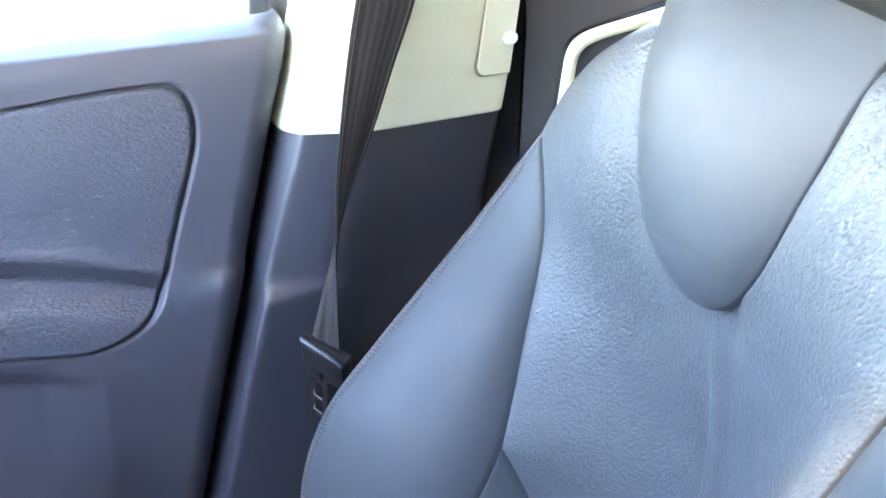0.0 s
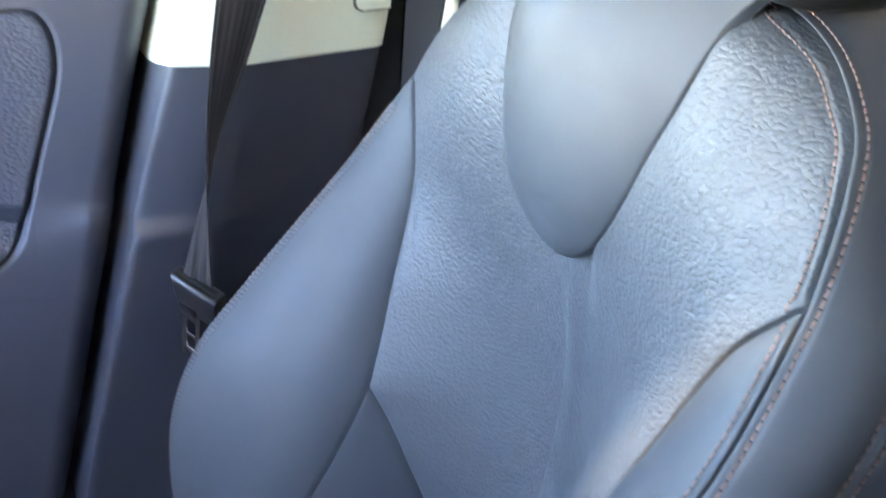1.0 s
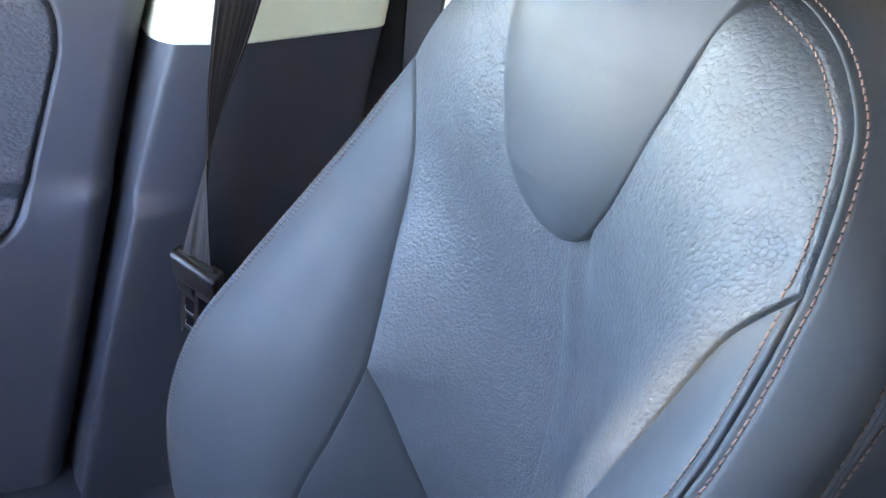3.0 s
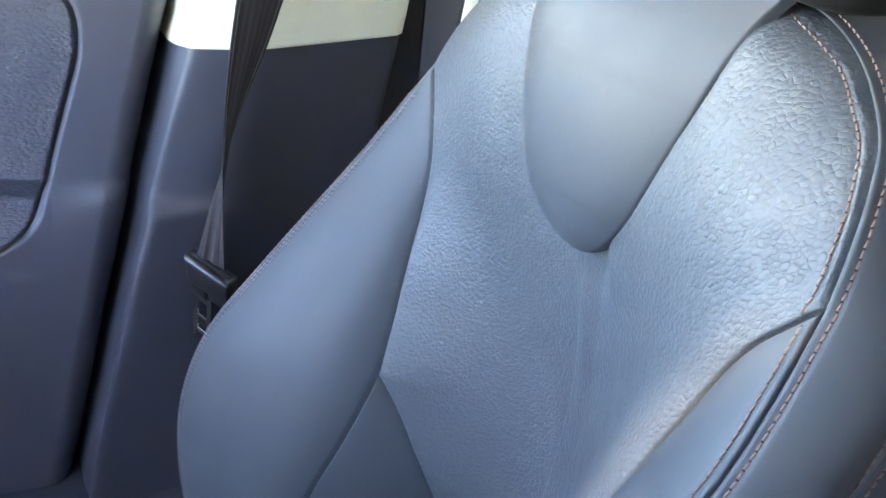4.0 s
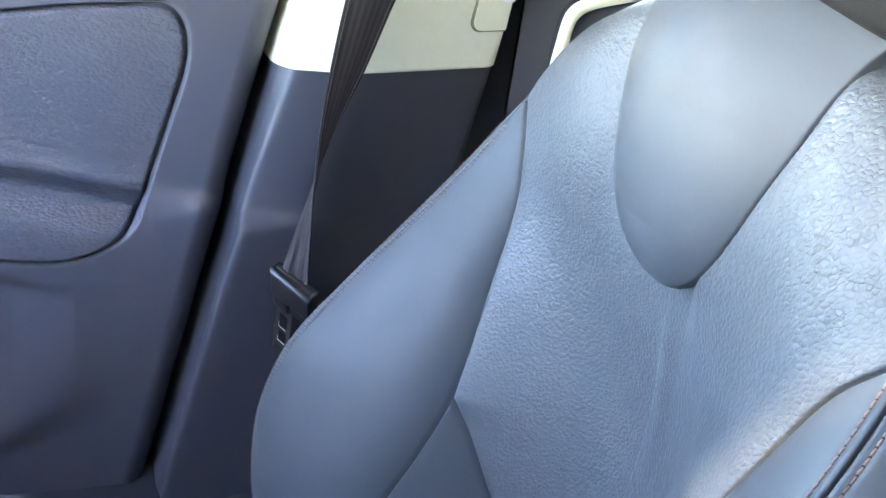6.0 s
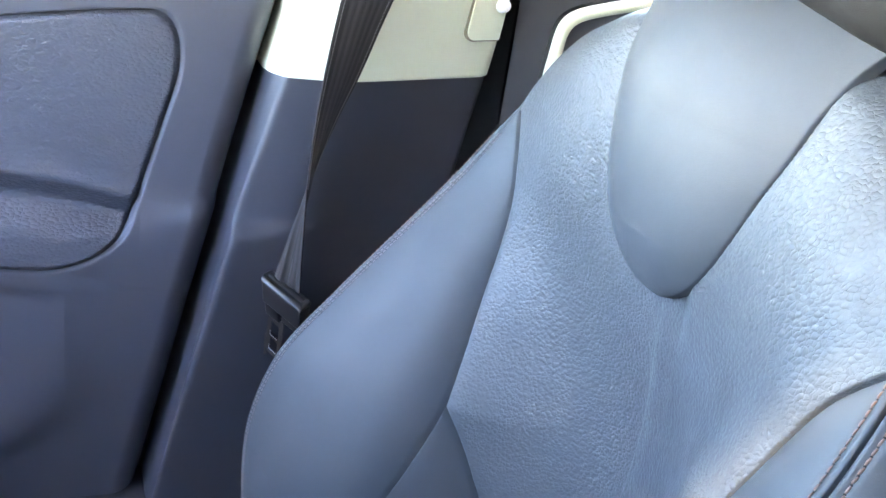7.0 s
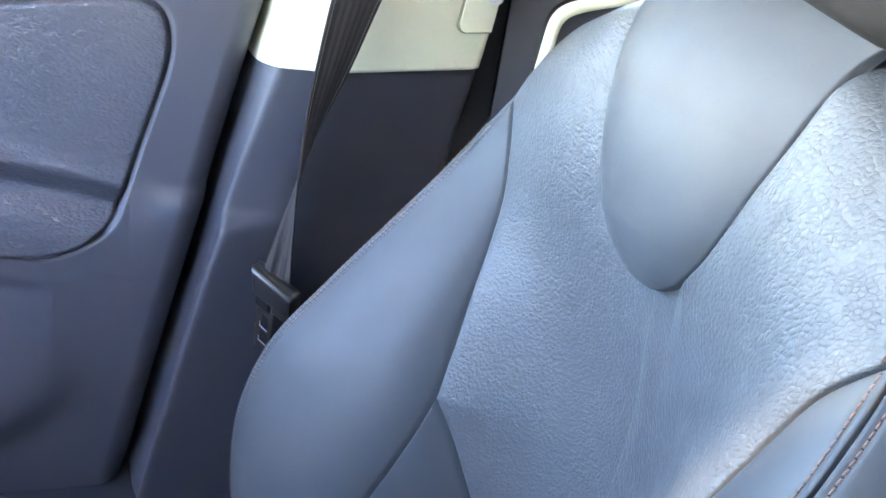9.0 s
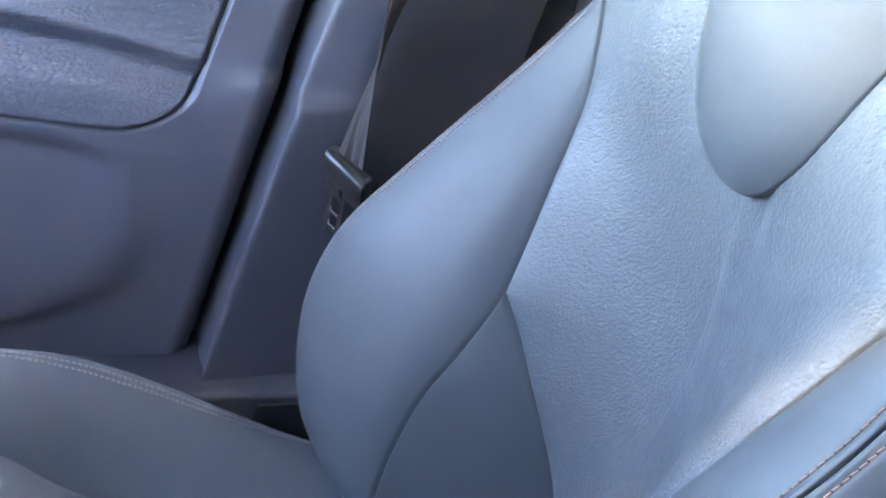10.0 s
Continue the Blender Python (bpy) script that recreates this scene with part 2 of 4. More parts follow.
def tuck(P, sides, inward, depth=0.006, reach=0.006, sewn=0.0, slant=1.0):
    """Rolls a panel's edges down into its seams along one direction, the same for both panels of a seam; sewn: how far off a stitch row pulls it in."""
    sink = np.zeros(P.shape[:2])
    for s in sides:
        Q = {"u0": P, "u1": P[:, ::-1], "v0": P.transpose(1, 0, 2), "v1": P[::-1].transpose(1, 0, 2)}[s]
        d = np.r_["1", np.zeros((Q.shape[0], 1)), np.cumsum(np.linalg.norm(np.diff(Q, axis=1), axis=2), axis=1)]
        d = {"u0": d, "u1": d[:, ::-1], "v0": d.T, "v1": d.T[::-1]}[s]
        d = d * np.reshape(slant, (-1, 1))
        k = np.reshape(depth, (-1, 1)) * np.exp(-((d / reach) ** 2))
        if sewn:
            k = k + 0.0012 * np.exp(-(((d - sewn) / 0.0022) ** 2)) - 0.0012 * np.exp(-(((d - sewn * 0.52) / (sewn * 0.24)) ** 2))
        sink = np.where(np.abs(k) > np.abs(sink), k, sink)
    n = np.array(inward, float)
    return P + n / np.linalg.norm(n) * sink[..., None]


def stitches(name, line, normal, parent, mat, pitch=0.0056, thick=0.00072, lift=0.0005, label=""):
    """A row of sewn stitches along a line on a panel; each dips into the hide at both ends."""
    seg = np.linalg.norm(np.diff(line, axis=0), axis=1)
    s = np.r_[0, np.cumsum(seg)]
    k = int(s[-1] / pitch)
    V, F, holes = [], [], []
    for i in range(k):
        ts = (i + np.array([0.08, 0.28, 0.5, 0.72, 0.92])) * pitch
        c = np.stack([np.interp(ts, s, line[:, a]) for a in range(3)], 1)
        n = np.stack([np.interp(ts, s, normal[:, a]) for a in range(3)], 1)
        c += n * (np.array([-0.7, 0.1, 0.2, 0.1, -0.7]) * thick + lift)[:, None]
        d = c[-1] - c[0]
        d /= np.linalg.norm(d)
        side = np.cross(d, n)
        side /= np.linalg.norm(side, axis=1, keepdims=True)
        base = len(V)
        skew = 0.22 + random.uniform(-0.12, 0.12)
        for j in range(5):
            w = thick * (0.6, 1, 1.05, 1, 0.6)[j]
            cc = c[j] + side[j] * (j - 2) * thick * skew
            for a in range(6):
                an = a * math.pi / 3
                V.append(tuple(cc + side[j] * math.cos(an) * w + n[j] * math.sin(an) * w * 0.8))
        for j in range(4):
            for a in range(6):
                b = (a + 1) % 6
                F.append((base + j * 6 + a, base + j * 6 + b, base + j * 6 + 6 + b, base + j * 6 + 6 + a))
        F.append(tuple(base + a for a in range(5, -1, -1)))
        F.append(tuple(base + 24 + a for a in range(6)))
        # flat dark disc: the needle hole's shade as colour
        h0 = len(V)
        hole = np.array([np.interp((i + 1.0) * pitch, s, line[:, a]) for a in range(3)]) + n[4] * 0.00025
        for a in range(6):
            an = a * math.pi / 3
            V.append(tuple(hole + side[4] * math.cos(an) * thick * 1.25 + d * math.sin(an) * thick * 0.9))
        F.append(tuple(h0 + a for a in range(6)))
        holes.append(len(F) - 1)
    me = bpy.data.meshes.new(name)
    me.from_pydata(V, [], F)
    me.polygons.foreach_set("use_smooth", [True] * len(me.polygons))
    ob = link(name, me, mat, parent, label)
    me.materials.append(M_HOLE)
    for p in holes:
        me.polygons[p].material_index = 1
    return ob


FLIP = np.array([-1.0, 1.0, 1.0])


def sided(P, s):
    return P * FLIP if s < 0 else P


# ---- the ground and the car's shell ----
ground = new("ground", grid_mesh("ground", np.array([[(x, y, -0.36) for x in np.linspace(-400, 400, 9)] for y in np.linspace(-400, 400, 9)])))
ground.data.materials.append(M_GROUND)
tagged(ground, "pale sunlit concrete ground outside the car", "ground", kind="structure")


def shell(name, bm, mat, label, category):
    return tagged(part(name, bm, mat, smooth=False), label, category, kind="structure")


shell("floor", box(-0.62, 1.34, -1.5, 2.0, 0.0, 0.03), M_CARPET, "dark carpeted car floor", "floor")
BEAM_SLOT = (0.437, 0.488, -0.07, 0.03)  # slot added in the roof to pass a sunbeam onto the seat: x and y


def roof():
    """Headliner with a slot added to let a sunbeam onto the seat."""
    x0, x1, y0, y1 = BEAM_SLOT
    bm = bmesh.new()
    rows = [[bm.verts.new((x, y, 1.17)) for x in (-0.5, x0, x1, 1.22)] for y in (-0.84, y0, y1, 1.7)]
    for i in range(3):
        for j in range(3):
            if (i, j) != (1, 1):
                bm.faces.new((rows[i][j], rows[i][j + 1], rows[i + 1][j + 1], rows[i + 1][j]))
    ext = bmesh.ops.extrude_face_region(bm, geom=bm.faces[:])
    bmesh.ops.translate(bm, verts=[v for v in ext["geom"] if isinstance(v, bmesh.types.BMVert)], vec=(0, 0, 0.03))
    return bm


shell("ceiling", roof(), M_LINER, "pale cloth car headliner", "ceiling")
# unseen pane, added to tint the beam for the glow beside the seam
shell("beam_slot_pane", box(BEAM_SLOT[0] - 0.02, BEAM_SLOT[1] + 0.02, BEAM_SLOT[2] - 0.02, BEAM_SLOT[3] + 0.02, 1.202, 1.206), M_TINT, "unseen tinted pane added over the roof slot to weaken the sunbeam", "roof window")
shell("wall_front", box(-0.5, 1.34, -1.5, -0.8, 0.03, 0.75, 0.06, 4), M_DASH, "dark plastic dashboard under the windscreen", "dashboard")
# unseen walls added to shut out light from the rear and far side
shell("wall_rear", box(-0.5, 1.22, 1.3, 1.5, 0.03, 1.17, 0.02, 3), M_DASH, "unseen dark wall closing the rear of the cabin against light", "wall")
shell("wall_right", box(1.2, 1.3, -1.1, 0.36, 0.03, 1.17, 0.02), M_DASH, "unseen dark wall shutting out the far side's window light", "wall")
shell("wall_right.001", box(1.2, 1.3, 0.37, 1.5, 0.03, 1.17, 0.02), M_DASH, "unseen dark wall shutting out the far side's rear window light", "wall")
# unseen block, added to hold back windscreen light on the far side
shell("wall_front.002", box(0.45, 1.2, -0.98, -0.82, 0.55, 0.84, 0.05, 4), M_DASH, "unseen dark block that holds back light from the far windscreen", "dashboard")
shell("trim", box(1.14, 1.24, 0.16, 0.36, 0.8, 1.19, 0.02), M_CREAM, "cream pillar cover of the far side", "pillar")
# roof rail out of view, added to cut the light above the doors
shell("trim.001", box(-0.58, -0.46, -0.7, 1.5, 1.15, 1.2, 0.02), M_LINER, "unseen pale cloth-covered roof rail, added to limit light over the doors", "roof rail")
# out of view: board added to keep windscreen light off the seat's outer side
shell("wall_front.001", box(0.98, 1.3, -1.3, -1.2, 0.7, 1.2, 0.01), M_DASH, "unseen dark board that narrows the windscreen on the far side", "windscreen pillar")

# ---- the seat ----
RIM = [(0.235, -0.03, 0.16), (0.25, -0.07, 0.246), (0.256, -0.082, 0.33), (0.256, -0.077, 0.405), (0.255, -0.055, 0.465), (0.254, -0.008, 0.525),
       (0.252, 0.048, 0.59), (0.249, 0.09, 0.64), (0.243, 0.118, 0.68), (0.236, 0.142, 0.72)]
CROWN = [(0.236, 0.142, 0.72), (0.231, 0.152, 0.745), (0.222, 0.165, 0.772), (0.207, 0.18, 0.797), (0.19, 0.19, 0.811), (0.167, 0.2, 0.826), (0.137, 0.21, 0.838), (0.1, 0.217, 0.847), (0.05, 0.222, 0.854), (0.0, 0.224, 0.857)]
SEAM = [(0.142, -0.016, 0.2), (0.14, -0.004, 0.29), (0.138, 0.011, 0.348), (0.137, 0.04, 0.405), (0.143, 0.071, 0.466), (0.157, 0.09, 0.525),
        (0.168, 0.104, 0.571), (0.178, 0.116, 0.607), (0.189, 0.126, 0.644), (0.205, 0.132, 0.681), (0.236, 0.142, 0.72)]
TAPER = [(0.078, 0.155, 0.18), (0.082, 0.15, 0.267), (0.096, 0.125, 0.335), (0.112, 0.1, 0.396), (0.129, 0.086, 0.435), (0.143, 0.071, 0.466)]
SPINE = [(0.16, 0.158), (0.27, 0.163), (0.335, 0.168), (0.4, 0.172), (0.47, 0.178), (0.54, 0.18), (0.6, 0.172), (0.64, 0.161), (0.67, 0.154),
         (0.7, 0.151), (0.75, 0.155), (0.8, 0.166), (0.83, 0.174), (0.845, 0.184), (0.853, 0.198), (0.857, 0.224)]
V_WIDTH = [(0.645, 0.0), (0.6456, 0.008), (0.6476, 0.0175), (0.653, 0.029), (0.662, 0.0405), (0.671, 0.049), (0.68, 0.0562), (0.695, 0.0658), (0.71, 0.0735), (0.72, 0.078), (0.75, 0.089),
           (0.783, 0.1), (0.818, 0.108), (0.84, 0.114), (0.858, 0.125), (0.9, 0.15)]

seat = thing("bucket_seat", "blue-grey leather bucket car seat with brown contrast stitching", "car seat", (0, 0.0, 0.03))

# outline of the middle panel, from the base up: taper seam, bolster seam, crown
k_seam = [p for p in SEAM if p[2] > 0.467]
NU = 341
edge = np.concatenate([spline(TAPER, np.linspace(0, 1, 90))[:-1], spline([TAPER[-1]] + k_seam, np.linspace(0, 1, 90))[:-1], spline(CROWN, eased(150, 0.3))])
zc = edge[:, 2].copy()

def seam_depth(z):
    """Seams open up lower on the backrest, where the hide is folded."""
    return key([(0.1, 0.008), (0.47, 0.007), (0.53, 0.003), (0.6, 0.002), (0.68, 0.002), (0.73, 0.003)], z)


HOLLOW = [(0.16, 0.8), (0.267, 1.6), (0.335, 4.0), (0.396, 5.2), (0.435, 5.2), (0.466, 5.0), (0.525, 3.7), (0.571, 2.65), (0.607, 1.75), (0.644, 0.98), (0.681, 0.5), (0.72, 0.18),
          (0.75, 0.03), (0.78, -0.08), (0.81, -0.15), (0.857, -0.1)]


def surface(x, z):
    """How far back the middle panel lies at a place of the seat's front."""
    rise = np.clip((z - 0.6) / 0.16, 0, 1)
    rise = rise * rise * (3 - 2 * rise)
    return key(SPINE, z) - key(HOLLOW, z) * x**2 - 0.011 * rise * np.exp(-(((np.abs(x) - 0.15) / 0.06) ** 2))


def middle(u):
    """The middle panel's surface: u from -1 to 1 across, one row for each place of its outline."""
    a = np.abs(u)[None, :]
    x = edge[:, 0:1] * u[None, :]
    y = surface(x, np.broadcast_to(zc[:, None], x.shape))
    y += (edge[:, 1:2] - y[:, -1:]) * a**4.5
    z = zc[:, None] + 0 * a
    return np.stack([x, y, z], -1)


def insert_axis(z):
    """The insert's middle line: it drifts sideways towards its point."""
    return -0.003 - 0.005 * np.clip((0.7 - z) / 0.055, 0, 1)


TIP = 0.645
uu = 2 * eased(NU, 0.7) - 1
mid = middle(uu)
X, Z = mid[..., 0], mid[..., 2]
off_axis = X - insert_axis(Z)
vw = np.where(Z > TIP, key(V_WIDTH, Z), 0)
rim_h = TIP + (0.9 - TIP) * np.linspace(0, 1, 260) ** 1.6
rim_w = key(V_WIDTH, rim_h)
gap_v = np.full(X.shape, 9.0)
for h, w_, c_ in zip(rim_h, rim_w, insert_axis(rim_h)):
    for sgn in (-1, 1):
        gap_v = np.minimum(gap_v, np.hypot(X - c_ - sgn * w_, Z - h))
gap_v = np.where((Z > TIP) & (np.abs(off_axis) < vw), -gap_v, gap_v)
over = np.clip((X - 0.03) / 0.02, 0, 1)
gap_v = gap_v - 0.0022 * over
outside = np.maximum(gap_v, 0)
# the seam round the shoulder insert, its hollow, the soft fold below its tip
sink = (1 - over) * 0.001 * np.exp(-((outside / 0.003) ** 2)) + 0.014 * np.clip(-gap_v / (0.02 - 0.013 * over), 0, 1)
sink += (1 - over) * 0.009 * np.exp(-((outside / 0.032) ** 2)) * np.clip((0.76 - Z) / 0.08, 0.35, 1)
# gathered hide along the insert's side
sink += np.where((X < 0) & (gap_v > 0), 0.0008, 0) * np.sin(Z * 2 * np.pi / 0.0062 + 3 * np.sin(Z * 170)) * np.exp(-(((outside - 0.003) / 0.005) ** 2)) * np.clip((Z - 0.69) / 0.05, 0, 1)
fold = np.exp(-((X - 0.006 - 0.06 * (0.64 - Z)) / 0.012) ** 2) * np.clip((0.64 - Z) / 0.03, 0, 1) * np.clip((Z - 0.45) / 0.1, 0, 1)
sink -= 0.0018 * fold
# creased hide beside the insert
wr = np.zeros(X.shape)
for i in range(X.shape[0]):
    for j in range(X.shape[1]):
        o = outside[i, j]
        if 0 < o < 0.07 and Z[i, j] > 0.63:
            q = Vector((X[i, j] * 70, 0, Z[i, j] * 260 + X[i, j] * 120 * (1 if X[i, j] > 0 else -1)))
            wr[i, j] = noise.noise(q) * math.exp(-((o - 0.012) / 0.028) ** 2) * min(1, o / 0.006)
# the panel swells beside its seams and rolls down into them
to_edge = np.maximum(edge[:, 0:1] - np.abs(X), 0)
roll_in = key([(0.16, 0.018), (0.45, 0.019), (0.58, 0.013), (0.66, 0.005), (0.72, 0.0)], Z) * np.where(X > 0, 1.0, 0.3)
reach = np.where(X > 0, 0.03, 0.018)
sink -= roll_in * to_edge / reach * np.exp(1 - to_edge / reach)
mid[..., 1] += sink + wr * np.where(X < 0, 0.0006, 0.0002)
slope = np.gradient(edge, axis=0)
slope = np.clip(np.abs(slope[:, 2]) / np.linalg.norm(slope, axis=1), 0.3, 1)
low = tuck(mid, ("u0",), (0, 1, 0), seam_depth(edge[:, 2]), 0.0022, 0.0, slope)
low = tuck(low, ("u1",), (0, 1, 0), 0.0045, 0.0017, 0.0, slope)
high = tuck(mid, ("u1",), (0, 1, 0), 0.012, 0.0017, 0.0068, slope)
mixz = np.clip((edge[:, 2] - 0.712) / 0.02, 0, 1)[:, None, None]
midp = low * (1 - mixz) + high * mixz
link("backrest_panel", grid_mesh("backrest_panel", midp), M_GRAIN, seat, "pebble-grained leather middle panel of the backrest")

# shoulder insert
nz, nx = 150, 121
tz = np.linspace(0, 1, nz) ** 1.5
zv = TIP + 0.0002 + (0.9 - TIP - 0.0002) * tz
wv = key(V_WIDTH, zv) + 0.001
yv = surface(wv, np.minimum(zv, 0.78)) + 0.001 + 0.2 * np.maximum(zv - 0.78, 0) + 4.0 * np.maximum(zv - 0.785, 0) ** 2
uv_ = 2 * eased(nx, 0.85) - 1
swell = 0.0175 * np.clip((zv - TIP) / 0.05, 0, 1) ** 0.55
ins = np.stack([wv[:, None] * uv_[None] + insert_axis(zv)[:, None] + 0.0025 * np.clip(uv_[None], 0, 1) * np.clip((wv[:, None] - 0.03) / 0.02, 0, 1), yv[:, None] - swell[:, None] * (1 - np.abs(uv_[None]) ** 3.2), np.broadcast_to(zv[:, None], (nz, nx))], -1)
ins = tuck(ins, ("u0", "u1"), (0, 1, 0), 0.0085 * np.clip(wv / 0.05, 0.1, 1), 0.0018)
link("shoulder_insert", grid_mesh("shoulder_insert", ins), M_SMOOTH, seat, "smooth leather insert narrowing to a point between the shoulders")


def at_distance(P, d, last=True):
    """Where, as a fraction of each row, the panel is d metres from its last (or first) edge."""
    Q = P[:, ::-1] if last else P
    s = np.c_[np.zeros(len(P)), np.cumsum(np.linalg.norm(np.diff(Q, axis=1), axis=2), axis=1)]
    f = np.array([np.interp(dk, r, np.linspace(0, 1, len(r))) for dk, r in zip(np.broadcast_to(d, len(P)), s)])
    return 1 - f if last else f


for s in (-1, 1):
    # bolster: from the inner seam to the rim
    m = 150
    v = np.linspace(0, 1, m)
    rim = spline(RIM, v)
    sm = spline(SEAM, v)
    sm = np.stack([np.interp(rim[:, 2], sm[:, 2], sm[:, a]) for a in range(3)], 1)
    w = eased(80)
    B = sm[:, None] + (rim - sm)[:, None] * w[None, :, None]
    puff = key([(0.16, 0.012), (0.3, 0.024), (0.45, 0.026), (0.55, 0.02), (0.65, 0.009), (0.72, 0.0)], rim[:, 2])
    hump = 0.8 * (1 - np.abs(2 * w - 1) ** 2.4)
    B[..., 1] -= (puff * 0.55)[:, None] * hump
    B[..., 0] -= (puff * 0.75)[:, None] * hump
    B0 = B
    B = tuck(tuck(B, ("u0",), (0, 1, 0), seam_depth(B[:, 0, 2]) if s < 0 else 0.006, 0.0012), ("u1",), (-0.3, 0.9, 0), 0.006 if s > 0 else 0.004, 0.0012 if s > 0 else 0.001, 0.0085 if s > 0 else 0.0)
    Bs = sided(B, s)
    link("bolster", grid_mesh("bolster", Bs), M_SMOOTH, seat, "smooth padded leather bolster")
    # lower side panel between the taper seam and the bolster
    v2 = np.linspace(0, 1, 70)
    tp = spline(TAPER, v2)
    s2 = spline(SEAM, np.linspace(0, 1, 300))
    s2 = np.stack([np.interp(tp[:, 2], s2[:, 2], s2[:, a]) for a in range(3)], 1)
    w2 = eased(60)
    Lp = tp[:, None] + (s2 - tp)[:, None] * w2[None, :, None]
    Lp[..., 1] -= 0.007 * np.sin(np.pi * w2)[None] * np.clip((0.466 - tp[:, 2]) / 0.05, 0, 1)[:, None]
    Lp = tuck(tuck(Lp, ("u0",), (0, 1, 0), seam_depth(Lp[:, 0, 2]), 0.0018), ("u1",), (0, 1, 0), seam_depth(Lp[:, -1, 2]), 0.0018)
    link("lower_panel", grid_mesh("lower_panel", sided(Lp, s)), M_SMOOTH, seat, "smooth leather panel low in the backrest")
    # outer side: rim to second seam, then to the back
    full = np.concatenate([spline(RIM, np.linspace(0, 1, 140))[:-1], spline(CROWN, np.linspace(0, 0.97, 90))])
    zz = full[:, 2]
    hi = np.clip((zz - 0.78) / 0.07, 0, 1)
    second = np.stack([full[:, 0] + key([(0.16, 0.02), (0.4, 0.022), (0.62, 0.024), (0.7, 0.03), (0.76, 0.012), (0.857, 0.004)], zz),
                       np.maximum(key([(0.16, 0.06), (0.3, 0.075), (0.5, 0.113), (0.61, 0.147), (0.67, 0.174), (0.73, 0.199), (0.8, 0.243), (0.857, 0.28)], zz), full[:, 1] + 0.025),
                       zz + 0.012 * hi], -1)
    w3 = eased(90)
    S1 = full[:, None] + (second - full)[:, None] * w3[None, :, None]
    out = np.sin(np.pi * w3)[None] * key([(0.16, 0.01), (0.7, 0.01), (0.78, 0.004), (0.857, 0.003)], zz)[:, None]
    S1[..., 0] += out
    S1[..., 1] -= out * 0.3
    flat = np.cumsum(np.r_["1", np.zeros((len(full), 1)), np.linalg.norm(np.diff(S1, axis=1), axis=2)], axis=1)
    fold_ = (1 - np.exp(-flat / 0.0045)) * (1 - w3[None]) ** 2
    lifted = 1.0 if s > 0 else np.clip((0.74 - zz) / 0.05, 0, 1)[:, None]
    S1[..., 0] += 0.004 * fold_ * lifted
    S1[..., 1] -= (0.009 if s > 0 else 0.004) * fold_ * lifted
    S10 = S1
    S1 = tuck(tuck(S1, ("u0",), (-0.3, 0.9, 0), 0.006 if s > 0 else 0.004 * np.clip((0.74 - zz) / 0.05, 0, 1), 0.0012 if s > 0 else 0.001, 0.0085 if s > 0 else 0.0), ("u1",), (-1, 0, 0), 0.003, 0.0016, 0.007)
    link("side_panel", grid_mesh("side_panel", sided(S1, s)), M_SMOOTH, seat, "smooth leather side of the backrest")
    back = np.stack([second[:, 0] - 0.02, np.maximum(second[:, 1] + 0.07, 0.2 + 0.12 * np.clip((zz - 0.3) / 0.5, 0, 1)), zz], -1)
    w4 = eased(50)
    S2 = second[:, None] + (back - second)[:, None] * w4[None, :, None]
    S2[..., 0] += np.sin(np.pi * w4)[None] * 0.02
    S20 = S2
    S2 = tuck(S2, ("u0",), (-1, 0, 0), 0.003, 0.0016, 0.006)
    link("rear_side_panel", grid_mesh("rear_side_panel", sided(S2, s)), M_SIDE, seat, "leather rear side of the backrest, shade put into its colour")
    # contrast stitching
    rows_ = ((B, B0, 0.0085 if s > 0 else 0.0035, True, (-0.5, -1, 0.2)), (S1, S10, 0.0085, False, (0.6, -1, 0.2)), (S1, S10, 0.007, True, (1, -0.3, 0)), (S2, S20, 0.006, False, (1, -0.2, 0)))
    if s < 0:
        rows_ = ((B, B0, 0.0022, True, (-0.5, -1, 0.2)), (B, B0, 0.0058, True, (-0.5, -1, 0.2))) + rows_[1:]
    for P, P0, d, last, o in rows_:
        n = normals(P)
        n *= np.sign((n * np.array(o)).sum(-1, keepdims=True) + 1e-9)
        f = at_distance(P0, d, last) * (P.shape[1] - 1)
        ok = (np.linalg.norm(P[:, 0] - P[:, -1], axis=1) > d * 0.8) & (P[:, 0, 2] > 0.2) & (P[:, 0, 2] < (0.9 if s > 0 else 0.7))
        i = np.arange(len(P))[ok]
        a = np.clip(f[ok].astype(int), 0, P.shape[1] - 2)
        t = (f[ok] - a)[:, None]
        line = P[i, a] * (1 - t) + P[i, a + 1] * t
        if s < 0 and P is B:
            stitches("stitching", sided(line, s), sided(n[i, a], s), seat, M_THREAD_GREY, 0.0045, 0.00055, label="fine grey stitches along the rim")
        else:
            stitches("stitching", sided(line, s), sided(n[i, a], s), seat, M_THREAD, label="row of brown contrast stitches")
    # the row along the middle panel's crown
    Pm = midp[:, NU // 2:] if s > 0 else midp[:, : NU // 2 + 1][:, ::-1]
    Pm0 = mid[:, NU // 2:] if s > 0 else mid[:, : NU // 2 + 1][:, ::-1]
    n = normals(Pm)
    n *= np.sign((n * np.array((0, -1, 0.3))).sum(-1, keepdims=True) + 1e-9)
    rimx = np.interp(edge[:, 2], rim[:, 2], rim[:, 0])
    past = np.where(edge[:, 2] < 0.72, rimx - edge[:, 0], 0)
    f = at_distance(Pm0, np.maximum(np.interp(edge[:, 2], (0.72, 0.77), (0.0085, 0.0066)) / slope - past, 0.001), True) * (Pm.shape[1] - 1)
    i = np.arange(len(Pm))[(np.where(edge[:, 2] < 0.72, past < 0.0085, True)) & (edge[:, 2] > 0.69) & (edge[:, 0] > 0.1)]
